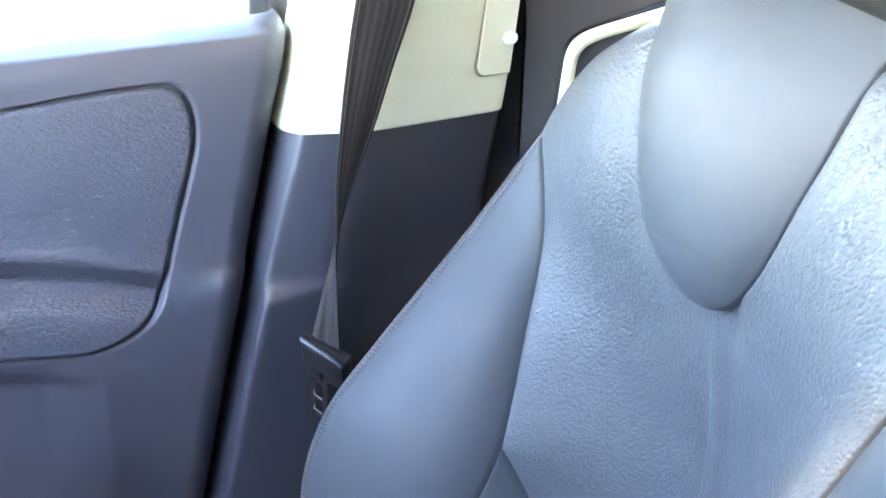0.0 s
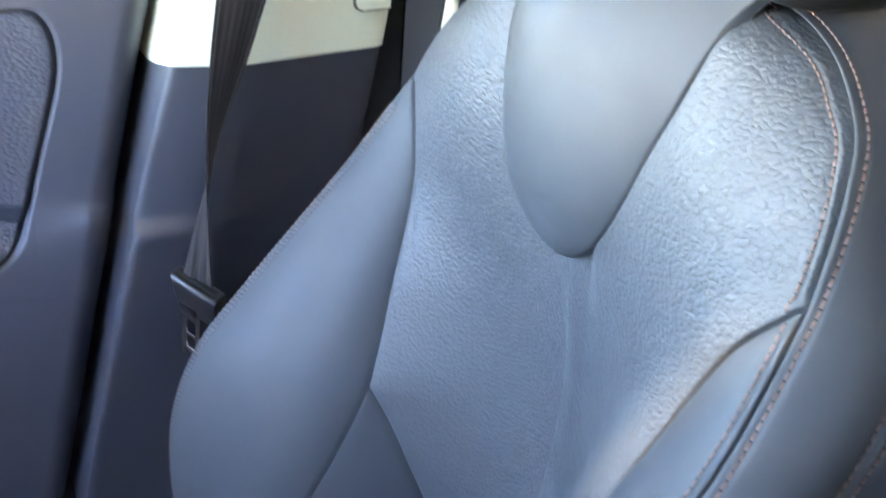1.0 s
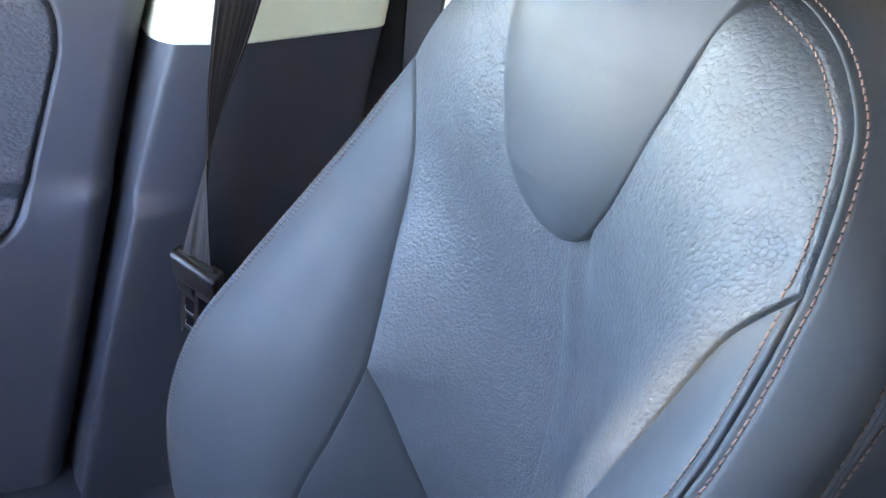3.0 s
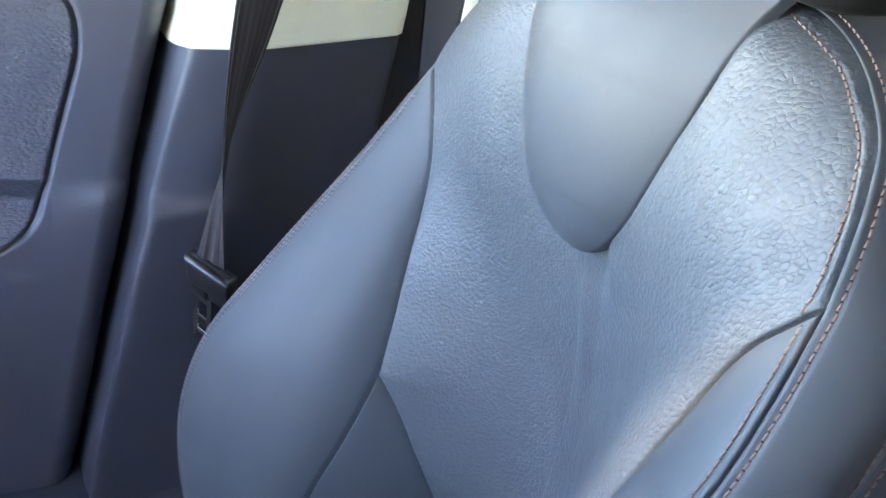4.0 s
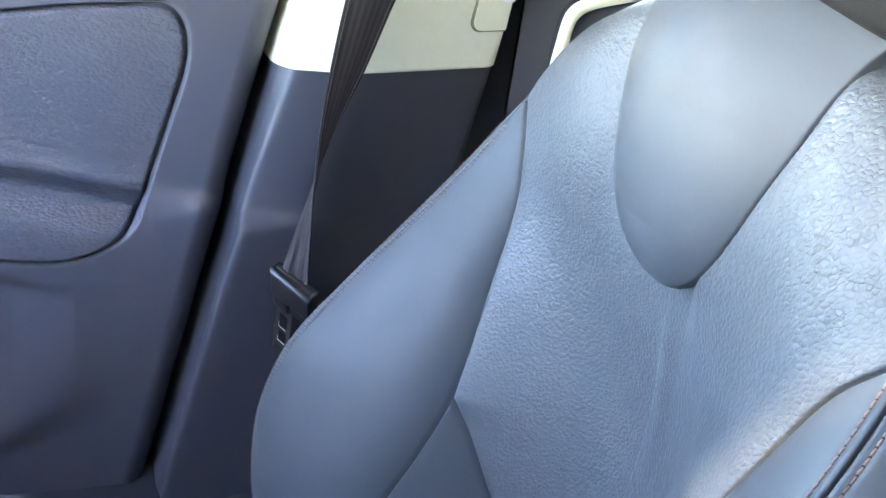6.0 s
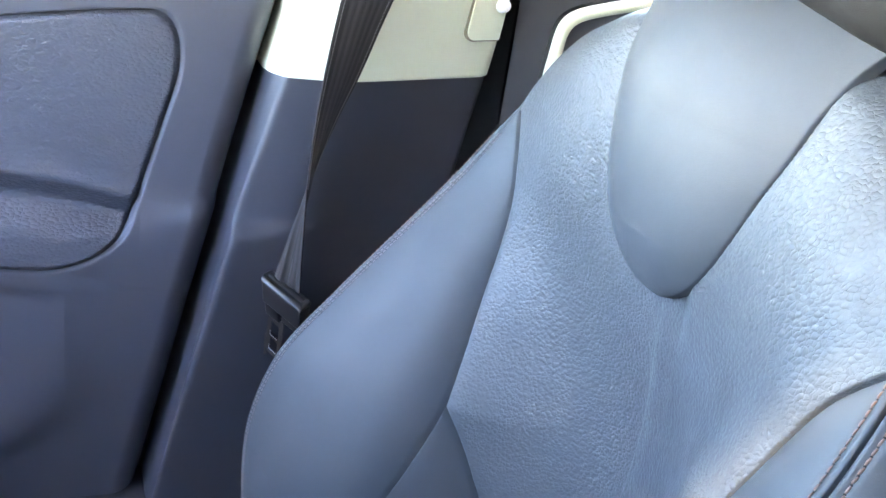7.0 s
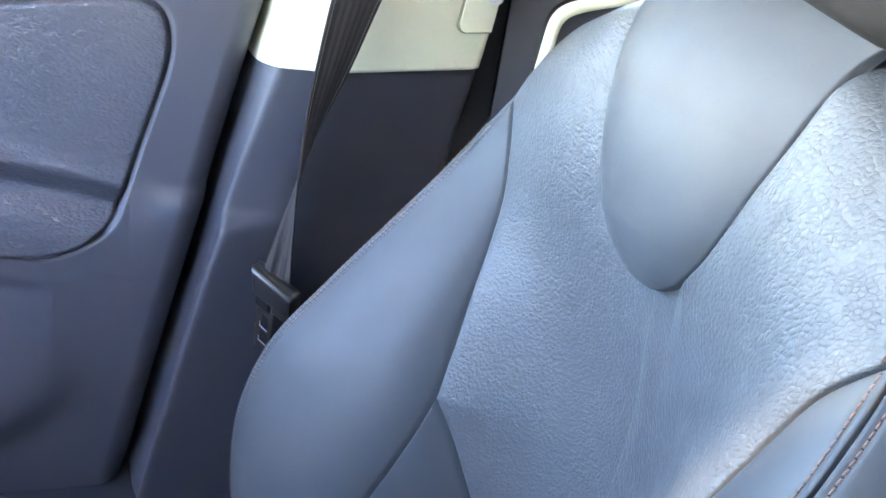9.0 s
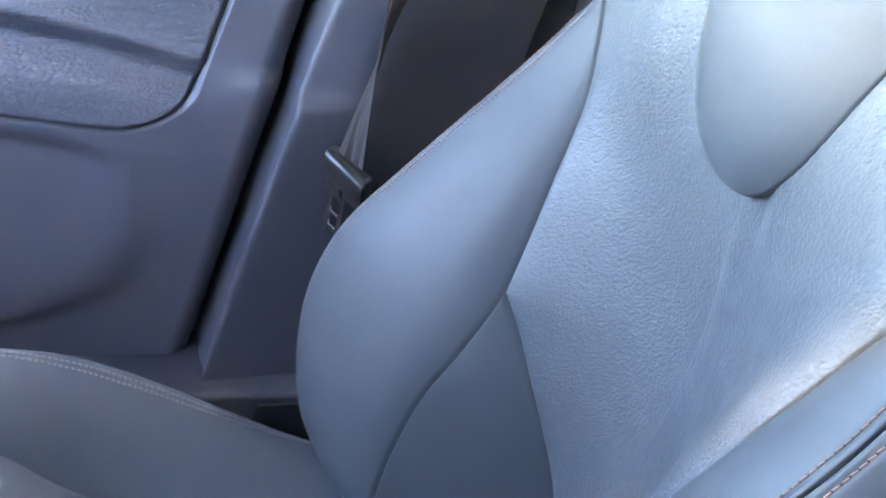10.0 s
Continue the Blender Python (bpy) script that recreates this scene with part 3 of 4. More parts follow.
    a = np.clip(f[i].astype(int), 0, Pm.shape[1] - 2)
    t = (f[i] - a)[:, None]
    if s > 0:
        stitches("stitching", Pm[i, a] * (1 - t) + Pm[i, a + 1] * t, n[i, a], seat, M_THREAD, label="row of brown contrast stitches")

# back shell
bz = np.linspace(0.1, 0.86, 40)
bx = np.linspace(-1, 1, 30)
half = key([(0.1, 0.24), (0.3, 0.255), (0.6, 0.255), (0.72, 0.245), (0.8, 0.22), (0.86, 0.08)], bz)
by = 0.2 + 0.12 * np.clip((bz - 0.3) / 0.5, 0, 1)
shellP = np.stack([half[:, None] * bx[None], by[:, None] + 0.02 * (1 - bx[None] ** 2), np.broadcast_to(bz[:, None], (40, 30))], -1)
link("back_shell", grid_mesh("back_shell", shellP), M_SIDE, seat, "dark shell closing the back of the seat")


def cushion():
    y = np.linspace(-0.56, 0.12, 120)
    mid_z = key([(-0.56, 0.2), (-0.5, 0.235), (-0.35, 0.235), (-0.2, 0.195), (0.0, 0.165), (0.12, 0.16)], y)
    in_z = key([(-0.56, 0.21), (-0.45, 0.285), (-0.349, 0.279), (-0.304, 0.241), (-0.265, 0.215), (-0.15, 0.19), (0.12, 0.17)], y)
    out_z = key([(-0.56, 0.25), (-0.45, 0.325), (-0.355, 0.334), (-0.298, 0.326), (-0.232, 0.299), (-0.147, 0.253), (-0.067, 0.211), (0.12, 0.15)], y)
    u = np.linspace(-1, 1, 61)
    C = np.stack([np.broadcast_to(0.17 * u[None], (120, 61)), np.broadcast_to(y[:, None], (120, 61)),
                  mid_z[:, None] + (in_z - mid_z)[:, None] * np.abs(u[None]) ** 2.5], -1)
    C = tuck(C, ("u0", "u1"), (0, 0, -1), 0.006, 0.006)
    link("cushion", grid_mesh("cushion", C), M_GRAIN, seat, "leather seat cushion")
    w = eased(50)
    for s in (-1, 1):
        bolz = in_z[:, None] + (out_z - in_z)[:, None] * w[None] + 0.016 * np.sin(np.pi * w)[None]
        P = np.stack([np.broadcast_to(0.17 + 0.08 * w[None], (120, 50)), np.broadcast_to(y[:, None], (120, 50)), bolz], -1)
        P = tuck(tuck(P, ("u0",), (0, 0, -1), 0.006, 0.006), ("u1",), (-0.4, 0, -0.9), 0.004, 0.005, 0.007)
        link("cushion_bolster", grid_mesh("cushion_bolster", sided(P, s)), M_SMOOTH, seat, "smooth leather edge of the cushion")
        w5 = eased(30)
        drop = np.stack([np.broadcast_to(0.25 + 0.016 * np.sin(np.pi * w5)[None] - 0.01 * w5[None], (120, 30)), np.broadcast_to(y[:, None], (120, 30)),
                         out_z[:, None] + (0.1 - out_z)[:, None] * w5[None]], -1)
        drop = tuck(drop, ("u0",), (-0.4, 0, -0.9), 0.004, 0.005)
        link("cushion_side", grid_mesh("cushion_side", sided(drop, s)), M_SMOOTH, seat, "smooth leather side of the cushion")
        for Q, d, last, o in ((P, 0.009, True, (0.2, 0, 1)), (P, 0.015, True, (0.2, 0, 1)), (drop, 0.006, False, (1, 0, 0.6))):
            n = normals(Q)
            n *= np.sign((n * np.array(o)).sum(-1, keepdims=True) + 1e-9)
            f = at_distance(Q, d, last) * (Q.shape[1] - 1)
            i = np.arange(len(Q))
            a = np.clip(f.astype(int), 0, Q.shape[1] - 2)
            t = (f - a)[:, None]
            stitches("stitching", sided(Q[i, a] * (1 - t) + Q[i, a + 1] * t, s), sided(n[i, a], s), seat, M_THREAD_GREY, 0.0055, 0.0007, label="fine grey stitches")
    part("seat_base", box(-0.22, 0.22, -0.5, 0.16, 0.031, 0.13, 0.02), M_BLACK, seat, "black plastic seat base")


cushion()


def headrest():
    a, r = np.linspace(0, 2 * np.pi, 72, endpoint=False), np.sin(np.linspace(-np.pi / 2, np.pi / 2, 50))
    prof = np.sqrt(np.clip(1 - np.abs(r) ** 8, 0, 1)) + 1e-4
    P = np.zeros((50, 72, 3))
    se = lambda c, e: np.sign(c) * np.abs(c) ** e
    P[..., 0] = 0.175 * prof[:, None] ** 0.7 * se(np.cos(a), 0.6)[None]
    P[..., 1] = 0.207 + 0.078 * prof[:, None] ** 0.7 * se(np.sin(a), 0.7)[None]
    P[..., 2] = 0.943 + 0.118 * r[:, None] + 0.05 * np.clip(1 - (P[..., 0] / 0.17) ** 2, 0, 1) * np.clip(-r[:, None], 0, 1)
    link("headrest", grid_mesh("headrest", P, wrap=True), M_REST, seat, "grey leather headrest, its shade put into the colour")


headrest()

# ---- the front door beside the seat ----
door = thing("door_1", "closed car door with grey plastic trim and a grained panel", "car door", (-0.5, -0.45, 0.1), "structure")


def gap_y(z):
    """The rear edge of the door at a height."""
    return key([(0.05, -0.186), (0.294, -0.139), (0.521, -0.0955), (0.679, -0.061), (0.813, -0.029), (1.2, 0.036)], z)


def panel_edge(v):
    """The rear edge of the grained panel from its lower to its upper corner."""
    v = np.asarray(v, float)
    low, high = np.clip(1 - v / 0.2, 0, 1), np.clip((v - 0.7) / 0.3, 0, 1)
    return -0.1962 + 0.077 * v - 0.07 * (1 - np.sqrt(1 - low**2)) - 0.05 * (1 - np.sqrt(1 - high**2))


def panel_low(y):
    return key([(-0.9, 0.52), (-0.6, 0.5), (-0.34, 0.481), (-0.262, 0.476), (-0.2, 0.478), (-0.1, 0.48)], y)


def panel_top(y):
    return key([(-0.9, 0.62), (-0.6, 0.685), (-0.311, 0.727), (-0.237, 0.739), (-0.171, 0.746), (-0.1, 0.75)], y)


rim_v = np.concatenate([np.zeros(300), 0.2 * np.linspace(0, 1, 200) ** 2, np.linspace(0.2, 0.7, 90), 1 - 0.3 * np.linspace(1, 0, 200) ** 2, np.ones(300)])
rim_y = panel_edge(rim_v)
rim_y[:300], rim_y[-300:] = np.linspace(-0.95, rim_y[300], 300), np.linspace(rim_y[-301], -0.95, 300)
rim_z = panel_low(rim_y) + (panel_top(rim_y) - panel_low(rim_y)) * rim_v


def border(y, z):
    """Distance from the grained panel's outline, positive inside it."""
    d = np.full(y.shape, 9.0)
    for a in range(len(rim_y) - 1):
        ey, ez = rim_y[a + 1] - rim_y[a], rim_z[a + 1] - rim_z[a]
        n = ey * ey + ez * ez
        if n < 1e-12:
            continue
        q = np.clip(((y - rim_y[a]) * ey + (z - rim_z[a]) * ez) / n, 0, 1)
        d = np.minimum(d, (y - rim_y[a] - q * ey) ** 2 + (z - rim_z[a] - q * ez) ** 2)
    v = (z - panel_low(y)) / (panel_top(y) - panel_low(y))
    inside = (v > 0) & (v < 1) & (y < panel_edge(np.clip(v, 0, 1)))
    return np.where(inside, 1, -1) * np.sqrt(d)


def grip(d):
    """Section of the grip hollow over the panel's lower part."""
    return 0.014 / (1 + np.exp(np.clip((d + 0.042) / 0.006, -40, 40))) - 0.011 * np.exp(-((d + 0.026) / 0.015) ** 2) + 0.005 * np.exp(-((d - 0.002) / 0.012) ** 2)


def door_x(y, z):
    """How far the trim stands in from the outer skin."""
    led = key([(-0.9, 0.62), (-0.33, 0.585), (-0.25, 0.572), (-0.18, 0.556), (-0.11, 0.545)], y)
    d = z - led
    x = -0.43 - 0.02 * np.clip((z - 0.745) / 0.05, 0, 1) ** 2
    near_gap = np.clip((y + 0.172) / 0.05, 0, 1)
    x += 0.014 / (1 + np.exp(np.clip((d + 0.014 * (1 - near_gap)) / (0.013 - 0.0095 * near_gap), -40, 40)))
    x -= 0.042 * np.clip((0.45 - z) / 0.35, 0, 1) + 0.01 * np.clip(-d / 0.1, 0, 1)
    return x


# the trim's skin runs in rings from the panel's outline to the door's own outline
arc = np.r_[0, np.cumsum(np.hypot(np.diff(rim_y), np.diff(rim_z)))]
low_n = np.searchsorted(rim_v, 0.02)
top_n = np.searchsorted(rim_v, 0.985)
out_y, out_z = np.zeros(len(rim_y)), np.zeros(len(rim_y))
q1, q3 = arc[: low_n] / arc[low_n], (arc[top_n:] - arc[top_n]) / (arc[-1] - arc[top_n])
out_z[:low_n], out_y[:low_n] = 0.06, -0.95 + (gap_y(0.06) + 0.95) * q1
gz = 0.06 + (0.79 - 0.06) * np.linspace(0, 1, top_n - low_n)
out_z[low_n:top_n], out_y[low_n:top_n] = gz, gap_y(gz)
ty = gap_y(0.79) + (-0.95 - gap_y(0.79)) * q3
out_y[top_n:], out_z[top_n:] = ty, key([(-0.95, 0.735), (-0.305, 0.768), (-0.183, 0.779), (-0.0405, 0.7905)], ty)
keep = np.r_[True, np.diff(arc) > 1e-7]
ring_n = 130
rr = np.linspace(0, 1, ring_n) ** 1.8
yy = (rim_y[:, None] + (out_y - rim_y)[:, None] * rr[None])[keep]
zz = (rim_z[:, None] + (out_z - rim_z)[:, None] * rr[None])[keep]
xx = door_x(yy, zz)
d_in = np.hypot(yy - yy[:, :1], zz - zz[:, :1])
xx -= 0.004 * np.exp(-((d_in / 0.004) ** 2))
# the map pocket's lip under the panel
lip = key([(-0.9, 0.5), (-0.368, 0.461), (-0.316, 0.454), (-0.262, 0.443), (-0.2, 0.43)], yy)
fade = np.clip((-0.245 - yy) / 0.06, 0, 1)
xx -= 0.012 * fade / (1 + np.exp(np.clip((zz - lip) / 0.004, -40, 40))) * np.clip(1 - (lip - zz) / 0.16, 0, 1)
# the pocket's front leans inwards towards its foot, with a rounded rear corner
inside_r = (np.abs((yy + 0.62) / 0.387) ** 2.3 + np.abs((zz - 0.35) / 0.155) ** 2.3) ** (1 / 2.3)
xx += 0.08 * np.clip(0.455 - zz, 0, 1) / (1 + np.exp(np.clip((inside_r - 1) / 0.035, -40, 40)))
# rounded rear edge, then the skin turns outwards all round
rear = np.clip((gap_y(zz) - yy) / 0.032, 0, 1)
xx -= 0.045 * (1 - np.sqrt(np.clip(1 - (1 - rear) ** 2, 0, 1)))
P = np.stack([xx, yy, zz], -1)
turn_in = P[:, :1] - np.array([0.02, 0, 0])
up = np.where(zz[:, -1] > 0.73, 1, 0)[:, None]
sw = np.linspace(0, 1, 12)[None, 1:]
turn_out = P[:, -1:] + np.stack([-0.07 * sw + 0 * up, 0 * sw + 0 * up, up * 0.014 * np.sin(sw * np.pi * 0.6)], -1)
P = np.concatenate([turn_in, P, turn_out], 1)
link("door_trim", grid_mesh("door_trim", P), M_DOOR, door, "grey moulded plastic door trim")

# grained panel, with the grip hollow running along it
pv, pu = eased(190, 1.0), np.linspace(0, 1, 220) ** 0.5
ye = panel_edge(pv)
yp = -0.92 + (ye[:, None] + 0.92) * pu[None]
zp = panel_low(yp) + (panel_top(yp) - panel_low(yp)) * pv[:, None]
led = key([(-0.9, 0.62), (-0.33, 0.585), (-0.25, 0.572), (-0.18, 0.556), (-0.11, 0.545)], yp)
dd = zp - led
xp = -0.43 + grip(dd)
Pp = np.stack([xp, yp, zp], -1)
Pp[..., 0] -= 0.008 * np.exp(-((border(yp, zp) / 0.0035) ** 2))
link("grained_panel", grid_mesh("grained_panel", Pp), M_DOORSKIN, door, "grained soft panel with a hollow for the hand")
part("outer_skin", box(-0.56, -0.52, -0.98, -0.06, 0.0, 0.73, 0.006), M_DASH, door, "painted outer skin of the door")
part("window_seal", box(-0.53, -0.515, -0.95, -0.04, 0.72, 0.755, 0.003), M_SEAL, door, "black rubber seal along the window")
g = part("window_glass", box(-0.526, -0.522, -0.95, -0.045, 0.8, 1.17), M_GLASS, door, "clear side window glass", smooth=False)
g.visible_shadow = False

# ---- the pillar behind the door ----
pillar = thing("pillar_trim", "grey lower pillar cover with a cream upper cover", "pillar trim", (-0.45, 0.06, 0.03), "structure")


def pillar_plan(z):
    """The pillar's outline at a height, from the door gap rearwards: places x, y."""
    front = gap_y(z) + 0.0085
    crease = key([(0.0, -0.185), (0.29, -0.134), (0.523, -0.081), (0.6, -0.06), (0.691, -0.033), (0.83, -0.004), (1.2, 0.066)], z)
    turn = key([(0.0, -0.02), (0.47, -0.012), (0.586, 0.0), (0.70, 0.034), (0.83, 0.075), (1.2, 0.16)], z)
    rear = key([(0.0, 0.18), (0.6, 0.205), (0.7, 0.222), (0.83, 0.232), (1.2, 0.26)], z)
    bulge = 0.022 / (1 + np.exp(np.clip((z - 0.528) / 0.0036, -40, 40)))
    lean = 0.04 * np.clip((z - 0.7) / 0.5, 0, 1) - 0.012 * np.clip((0.47 - z) / 0.4, 0, 1)
    pts = [(-0.52, front), (-0.452, front), (-0.438 + bulge * 0.6, front + 0.004), (-0.42 + bulge + lean, crease), (-0.415 + bulge * 0.15 + lean, turn), (-0.486 + lean, rear - 0.01), (-0.496 + lean, rear), (-0.53, rear + 0.004)]
    return pts


def pillar_skin(name, z0, z1, n, mat, label, grow=0.0, round_low=False):
    rows = []
    for z in np.linspace(z0, z1, n):
        p = np.array(pillar_plan(z))
        q = []
        for i in range(len(p) - 1):
            for t in np.linspace(0, 1, 14, endpoint=False):
                q.append(p[i] * (1 - t) + p[i + 1] * t)
        q.append(p[-1])
        q = np.array(q)
        for _ in range(7):
            q[1:-1] = (q[:-2] + 2 * q[1:-1] + q[2:]) / 4
        sh = grow
        if round_low:
            sh = grow * min(1, math.sqrt(max(0.0, (z - z0) / 0.004))) - 0.003 * (z == z0)
        d = np.gradient(q, axis=0)
        nrm = np.stack([d[:, 1], -d[:, 0]], 1) / np.linalg.norm(d, axis=1, keepdims=True)
        q = q + nrm * sh
        rows.append(np.c_[q, np.full(len(q), z)])
    return link(name, grid_mesh(name, np.array(rows)), mat, pillar, label)


pillar_skin("lower_cover", 0.03, 0.697, 240, M_PILLAR, "grey plastic lower pillar cover with a moulded step")
pillar_skin("upper_cover", 0.6895, 1.19, 160, M_CREAM, "cream plastic upper pillar cover", 0.0025, True)


def adjuster(name, grow, proud, mat, label):
    """Rounded cover plate for the belt's height slide, proud of the cream cover."""
    lean = lambda z: 0.04 * max(0.0, (z - 0.7) / 0.5)
    bm = bmesh.new()
    rows = []
    for k in range(9):
        a = k / 8 * math.pi / 2
        rows.append((0.172 - grow + 0.012 * (1 - math.sin(a)), 0.738 - grow + 0.012 * (1 - math.cos(a))))
    outline = [(y, z) for y, z in rows] + [(0.182 - grow, 0.85), (0.21 - grow, 1.0), (0.25, 1.0), (0.232, 0.86), (0.222, 0.738 - grow)]
    def x_at(y, z):
        return -0.4075 + lean(z) - (y - 0.05) * 0.43
    a = [bm.verts.new((x_at(y, z) + proud, y, z)) for y, z in outline]
    b = [bm.verts.new((x_at(y, z) - 0.008, y, z)) for y, z in outline]
    bm.faces.new(a)
    for i in range(len(a)):
        j = (i + 1) % len(a)
        bm.faces.new((a[i], b[i], b[j], a[j]))
    bmesh.ops.bevel(bm, geom=[e for e in bm.edges if e.verts[0] in a and e.verts[1] in a], offset=0.0008, segments=2, affect="EDGES")
    part(name, bm, mat, pillar, label, smooth=False)


# raised brown rim: the groove's shade is put into its colour
adjuster("slide_groove_rim", 0.0016, 0.0016, M_GROOVE, "brown rim plate coloured as the shaded groove round the slide cover")
adjuster("slide_cover", 0.0, 0.0032, M_CREAM, "cream cover plate of the belt height slide")
# white dome added as the sun glint at the slide cover's corner
glint = bmesh.new()
bmesh.ops.create_uvsphere(glint, u_segments=20, v_segments=12, radius=1.0)
for v in glint.verts:
    v.co = Vector((-0.467 + v.co.x * 0.007, 0.216 + v.co.y * 0.0095, 0.778 + v.co.z * 0.008))
part("sun_glint", glint, M_GLINT, pillar, "small glossy white dome standing in for a sun glint on the slide cover")
part("outer_panel", box(-0.62, -0.566, -0.058, 0.26, 0.0, 1.19, 0.004), M_DASH, pillar, "painted outer face of the pillar")
# black strip added so the door gap has its shade as colour
part("gap_backing", box(-0.56, -0.53, -0.215, 0.02, 0.03, 0.785), M_BLACK, pillar, "black strip deep in the door gap, holding the gap's shade", smooth=False)

sill = thing("sill_trim", "grey plastic sill cover beside the seat", "sill trim", (-0.4, 0.0, 0.03), "structure")
part("sill_cover", box(-0.52, -0.38, -0.95, 0.8, 0.03, 0.163, 0.01, 4), M_SILL, sill, "grey plastic sill cover")

# ---- the rear door behind the pillar ----
rear_door = thing("door_2", "dark grey rear door trim with a pale handle surround", "car door", (-0.5, 0.6, 0.1), "structure")
ry, rz = np.linspace(0.252, 1.25, 60), np.linspace(0.06, 0.846, 80)
R = np.stack(np.broadcast_arrays(-0.5 - 0.02 * np.clip((rz[:, None] - 0.78) / 0.066, 0, 1) ** 2, ry[None, :], rz[:, None]), -1)
R = np.concatenate([R, R[-1:] + np.array([[[-0.06, 0, 0.004]]])])
link("rear_trim", grid_mesh("rear_trim", R), M_DASH, rear_door, "dark grey rear door trim")


def handle_ring(name, grow, back):
    """Pale frame round a dark recess, its corners rounded, leaning with the window line."""
    cy, cz, hw, hh = 0.404, 0.735, 0.106, 0.066
    loops = []
    for inset, x in ((0, -0.502), (0, -0.494), (0.002, -0.49), (0.004, -0.488), (0.0145, -0.489), (0.0165, -0.494), (0.0175, -0.54)):
        loop = []
        for k in range(64):
            a = k / 64 * 2 * math.pi
            c, s = math.cos(a), math.sin(a)
            e = 0.3
            y = math.copysign(abs(c) ** e, c) * (hw - inset + grow)
            z = math.copysign(abs(s) ** e, s) * (hh - inset + grow)
            loop.append((x - back, cy + y + z * 0.1, cz + z + y * 0.24))
        loops.append(loop)
    return grid_mesh(name, np.array(loops), wrap=True)


part("rear_skin", box(-0.62, -0.575, 0.262, 1.26, 0.0, 0.83, 0.006), M_DASH, rear_door, "painted outer skin of the rear door")
part("rear_seal", box(-0.56, -0.53, 0.1, 0.3, 0.05, 0.86), M_SEAL, rear_door, "black rubber seal between pillar and rear door", smooth=False)
part("window_post", box(-0.56, -0.485, 0.25, 0.33, 0.84, 1.19, 0.006), M_DASH, rear_door, "dark front post of the rear window frame")
link("handle_surround", handle_ring("handle_surround", 0.0, 0.0), M_CREAM, rear_door, "pale satin surround of the door handle")
# larger black ring behind: shade of the gap given as colour
link("surround_shade_ring", handle_ring("surround_shade_ring", 0.004, 0.008), M_BLACK, rear_door, "black ring coloured as the dark gap round the pale surround")
# slab coloured black in place of the shade within the handle recess
part("recess_shade", box(-0.545, -0.53, 0.26, 0.53, 0.62, 0.85, 0.003), M_BLACK, rear_door, "black slab standing for the shade inside the handle recess")

# ---- the seat belt ----
belt = thing("seat_belt", "dark webbing seat belt hanging with a twist beside the pillar", "seat belt", (-0.37, 0.0, 0.2))
NEAR = [(-0.34, 0.055, 1.15), (-0.356, 0.024, 0.93), (-0.365, 0.008, 0.829), (-0.366, -0.001, 0.767), (-0.364, -0.009, 0.702), (-0.36, -0.014, 0.652), (-0.357, -0.016, 0.59), (-0.357, -0.014, 0.539), (-0.36, -0.012, 0.475)]
FAR = [(-0.345, 0.107, 1.15), (-0.363, 0.082, 0.93), (-0.375, 0.07, 0.828), (-0.38, 0.05, 0.763), (-0.388, 0.032, 0.699), (-0.394, 0.019, 0.66), (-0.403, -0.003, 0.58), (-0.39, -0.022, 0.534), (-0.378, -0.038, 0.487)]
q = np.linspace(0, 1, 180)
near, far = spline(NEAR, q), spline(FAR, q)
c, across = (near + far) / 2, far - near
wide = np.linalg.norm(across, axis=1)
across /= wide[:, None]
run = np.gradient(c, axis=0)
run /= np.linalg.norm(run, axis=1, keepdims=True)
nrm = np.cross(run, across)
e = np.linspace(-0.5, 0.5, 15)
front = c[:, None] + across[:, None] * (wide[:, None] * e[None])[..., None] + nrm[:, None] * (0.0009 * np.cos(e * 9))[None, :, None]
rip = 0.0022 * np.clip((0.6 - c[:, 2]) / 0.08, 0, 1)
front += nrm[:, None] * (rip[:, None] * np.sin(e * 17)[None])[..., None]
rear_ = front[:, ::-1] - nrm[:, None] * 0.0014
W = np.concatenate([front, rear_], 1)
UVW = np.stack([np.broadcast_to(np.r_[e, e[::-1]][None] + 0.5, W.shape[:2]), np.broadcast_to(q[:, None], W.shape[:2])], -1)
link("webbing", grid_mesh("webbing", W, UVW, wrap=True), M_WEB, belt, "dark grey-brown belt webbing")
for k in (1, -2):
    edge_line = W[:, 1 if k > 0 else 13]
    stitches("edge_stitching", edge_line[20:150], np.where(((edge_line - np.array([0.5, -0.24, 0.9])) * nrm).sum(-1, keepdims=True) < 0, nrm, -nrm)[20:150], belt, M_THREAD_GREY, 0.0036, 0.00038, 0.0004, "fine pale stitches along the webbing")


def rounded(profile, x0, x1, bev, seg=3):
    """A bar along x with the given outline in y and z, its edges rounded."""
    bm = bmesh.new()
    ends = [[bm.verts.new((x, y, z)) for y, z in profile] for x in (x0, x1)]
    bm.faces.new(ends[0][::-1])
    bm.faces.new(ends[1])
    for i in range(len(profile)):
        j = (i + 1) % len(profile)
        bm.faces.new((ends[0][i], ends[0][j], ends[1][j], ends[1][i]))
    bmesh.ops.bevel(bm, geom=bm.edges[:], offset=bev, segments=seg, profile=0.5, affect="EDGES")
    return bm


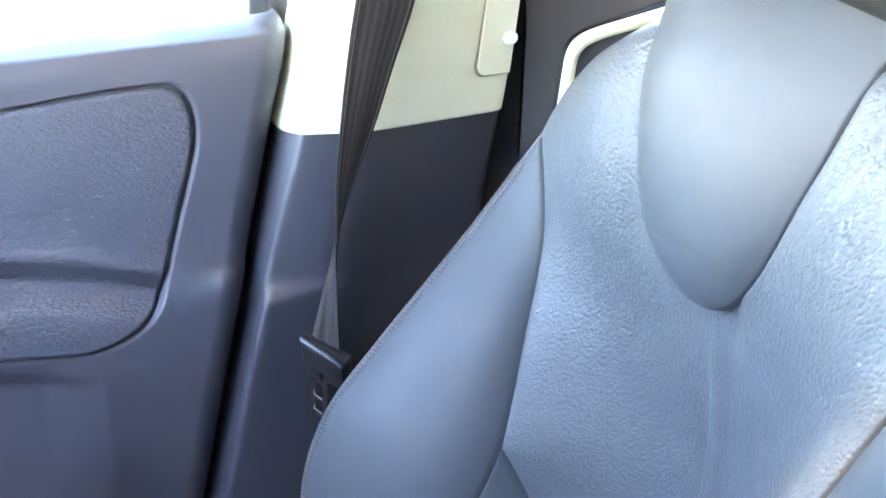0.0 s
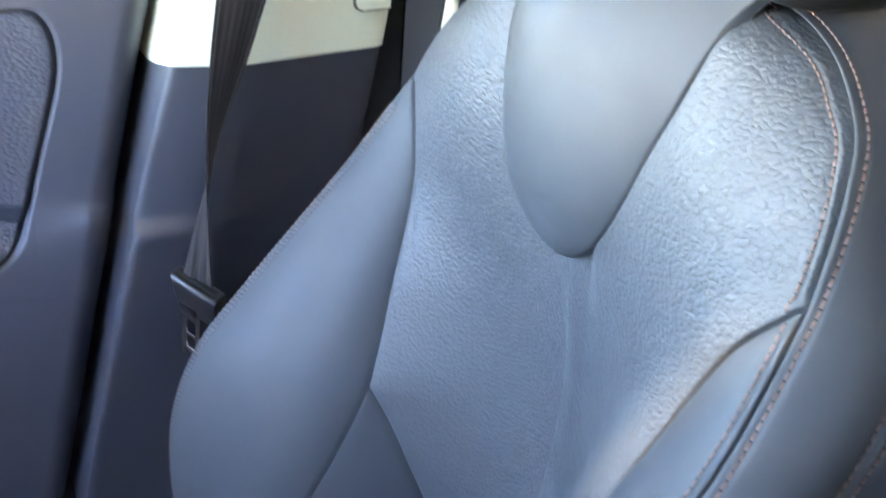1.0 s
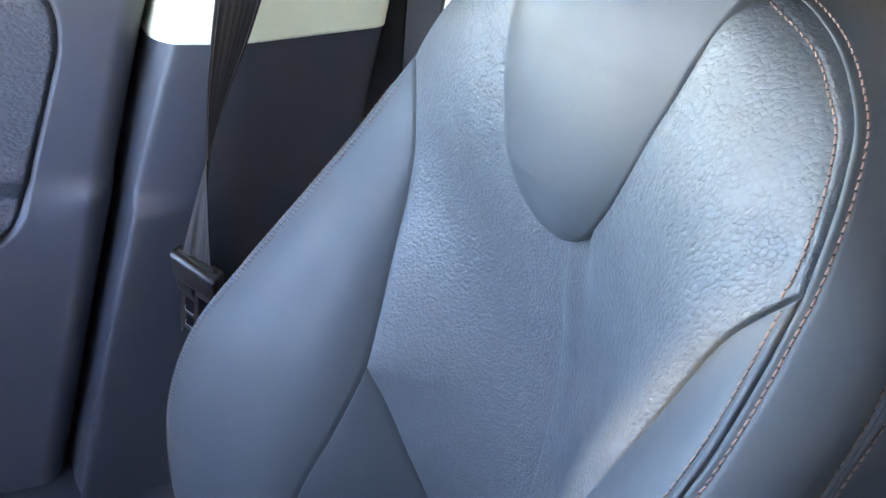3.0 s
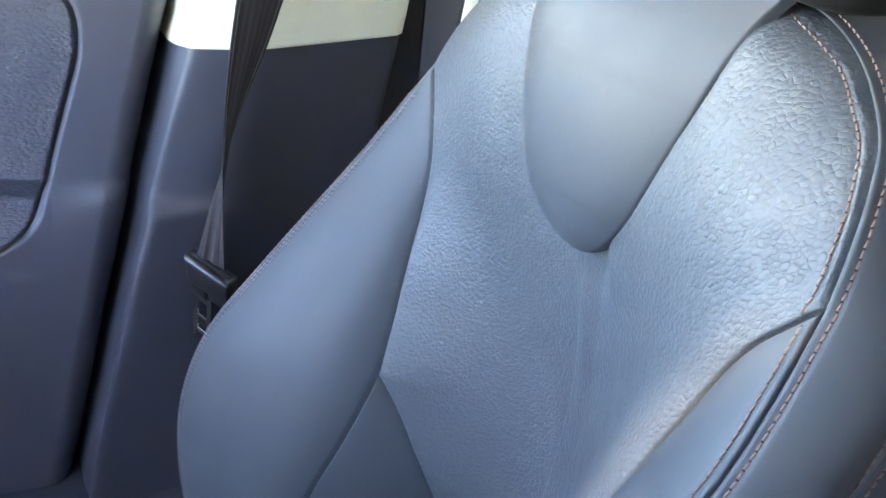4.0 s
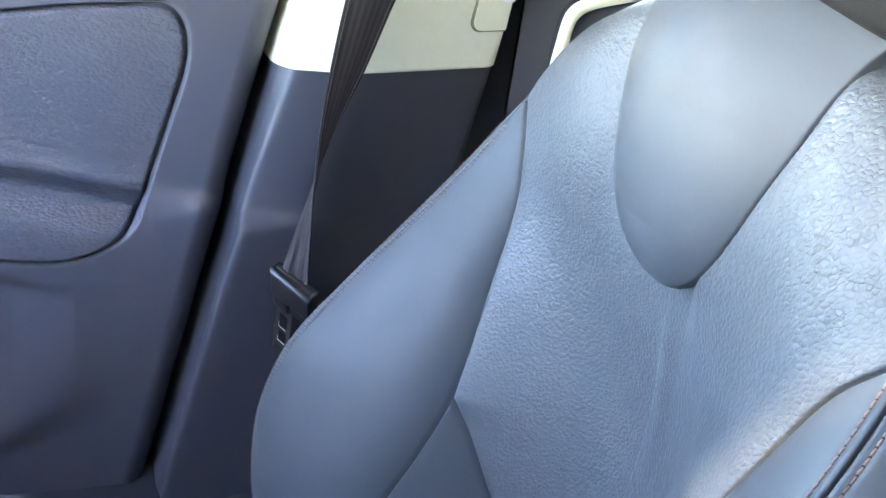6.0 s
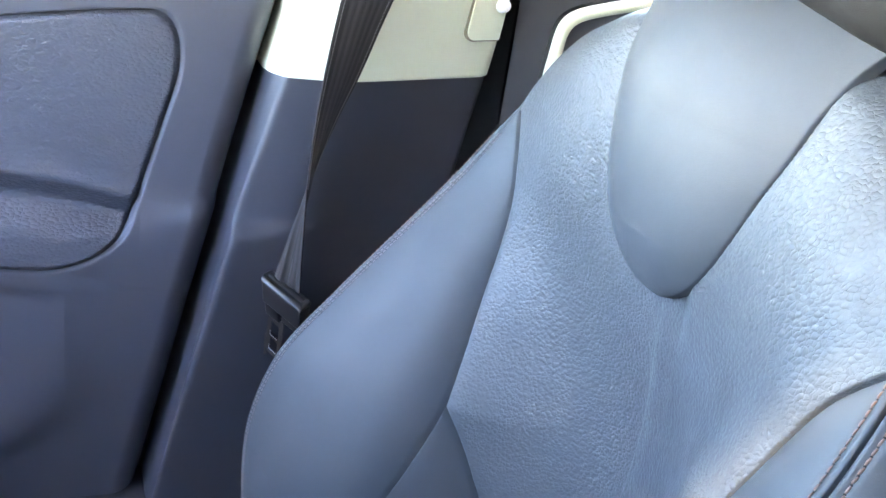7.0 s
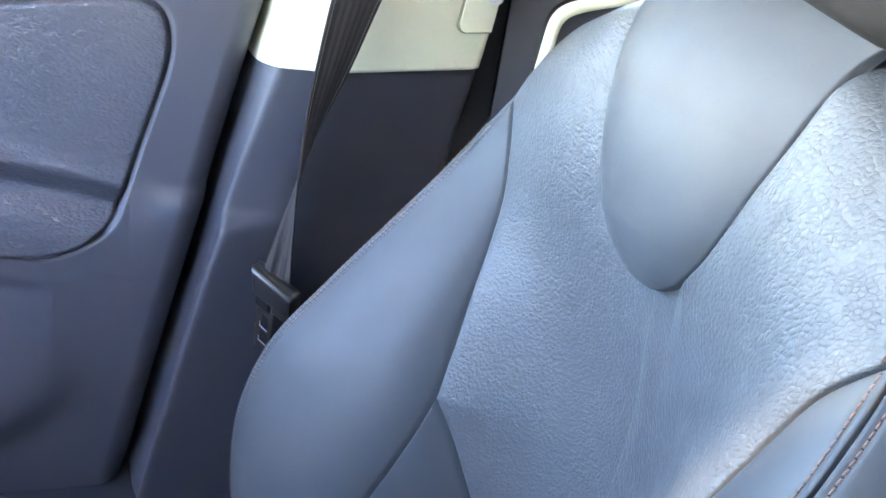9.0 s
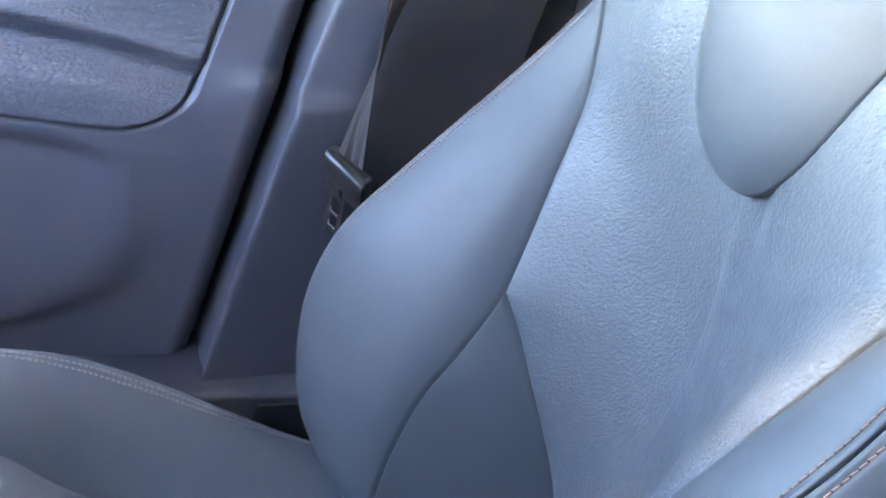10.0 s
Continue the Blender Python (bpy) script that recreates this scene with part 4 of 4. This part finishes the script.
def plate(loops, z0, z1, bend=0.0):
    """A flat pressing with holes, turned about its length."""
    bm = bmesh.new()
    es = []
    for loop in loops:
        vs = [bm.verts.new((x, y, z0)) for x, y in loop]
        es += [bm.edges.new((vs[i], vs[(i + 1) % len(vs)])) for i in range(len(vs))]
    bmesh.ops.triangle_fill(bm, edges=es, use_beauty=True)
    ext = bmesh.ops.extrude_face_region(bm, geom=bm.faces[:])
    bmesh.ops.translate(bm, verts=[v for v in ext["geom"] if isinstance(v, bmesh.types.BMVert)], vec=(0, 0, z1 - z0))
    bmesh.ops.rotate(bm, verts=bm.verts, cent=(0, -0.015, 0), matrix=Matrix.Rotation(radians(bend - 4), 3, "Z"))
    bmesh.ops.translate(bm, verts=bm.verts, vec=(-0.008, -0.009, 0.001))
    bmesh.ops.bevel(bm, geom=[e for e in bm.edges if e.calc_face_angle(0) > 1], offset=0.0005, segments=2, affect="EDGES")
    return bm


def tongue():
    # the bar slopes with the webbing while its body hangs straight down
    slant = Matrix(((0.597, 0.684, -0.42), (0.0, -0.03, 1.0), (0.753, -0.657, 0.0))).transposed()

    def hung(bm):
        bmesh.ops.transform(bm, matrix=slant.to_4x4(), verts=bm.verts)
        return bm

    t = part("tongue", hung(rounded([(-0.017, -0.011), (0.010, -0.014), (0.0135, -0.008), (0.0135, 0.006), (0.009, 0.012), (-0.016, 0.009)], -0.027, 0.027, 0.0026)), M_TONGUE, belt, "black plastic belt tongue with a rounded top")
    t.matrix_parent_inverse = Matrix.Translation(-belt.location)
    t.location = (-0.3847, -0.0216, 0.4545)
    part("tongue_lip", hung(rounded([(0.0085, -0.0135), (0.0155, -0.0105), (0.0155, 0.009), (0.0085, 0.0135)], -0.0285, 0.0285, 0.0024)), M_TONGUE, t, "rolled upper lip with a soft shine")
    # dark slab on the lip, coloured as the slot's shade
    part("belt_slot", hung(box(-0.0235, 0.0235, 0.0145, 0.0162, -0.005, 0.004, 0.0006, 1)), M_HOLE, t, "dark slab painting the shade of the slot for the webbing")
    part("tongue_skirt", hung(rounded([(-0.031, -0.006), (-0.014, -0.008), (-0.014, 0.008), (-0.031, 0.005)], -0.025, -0.004, 0.003)), M_TONGUE, t, "narrower skirt under the tongue")
    part("latch_shoulder", hung(rounded([(-0.0255, -0.0035), (-0.0155, -0.004), (-0.0155, 0.0055), (-0.0255, 0.0045)], -0.002, 0.024, 0.0018)), M_LATCH, t, "steel shoulder under the tongue")
    outer = [(-0.012, -0.016), (-0.012, -0.058), (-0.008, -0.067), (0.005, -0.067), (0.0095, -0.058), (0.0095, -0.016)]
    slots = [[(-0.0065, -0.026), (0.004, -0.026), (0.004, -0.042), (-0.0065, -0.042)], [(-0.006, -0.047), (0.004, -0.047), (0.004, -0.06), (-0.006, -0.06)]]
    part("latch_plate", hung(plate([outer] + slots, 0, 0.0028)), M_LATCH, t, "dark steel latch plate with two slots", smooth=False)
    for slot in slots:
        (x0, y0), (x1, y1) = slot[0], slot[2]
        rim = [(x0 - 0.0007, y1 + 0.005), (x0 + 0.0002, y1 + 0.005), (x0 + 0.0002, y1 - 0.0002), (x1, y1 - 0.0002), (x1, y1 - 0.0013), (x0 - 0.0007, y1 - 0.0013)]
        part("slot_edge", hung(plate([rim], 0.0022, 0.0036)), M_METAL, t, "bright steel corner of a latch slot", smooth=False)
    hook = [(-0.0165, -0.047), (-0.0135, -0.045), (-0.0132, -0.07), (-0.0165, -0.074)]
    part("latch_guide", hung(plate([hook], 0.001, 0.003, 4)), M_LATCH, t, "thin bright guide wire beside the plate", smooth=False)
    return t


tongue()
# black plate for the shade in the sill opening beside the seat's foot
part("sill_shade_plate", rounded([(-0.101, 0.108), (-0.09, 0.146), (0.1, 0.149), (0.1, 0.06), (-0.07, 0.06)], -0.386, -0.3775, 0.002), M_BLACK, sill, "black plate standing in for the shaded opening in the sill cover")
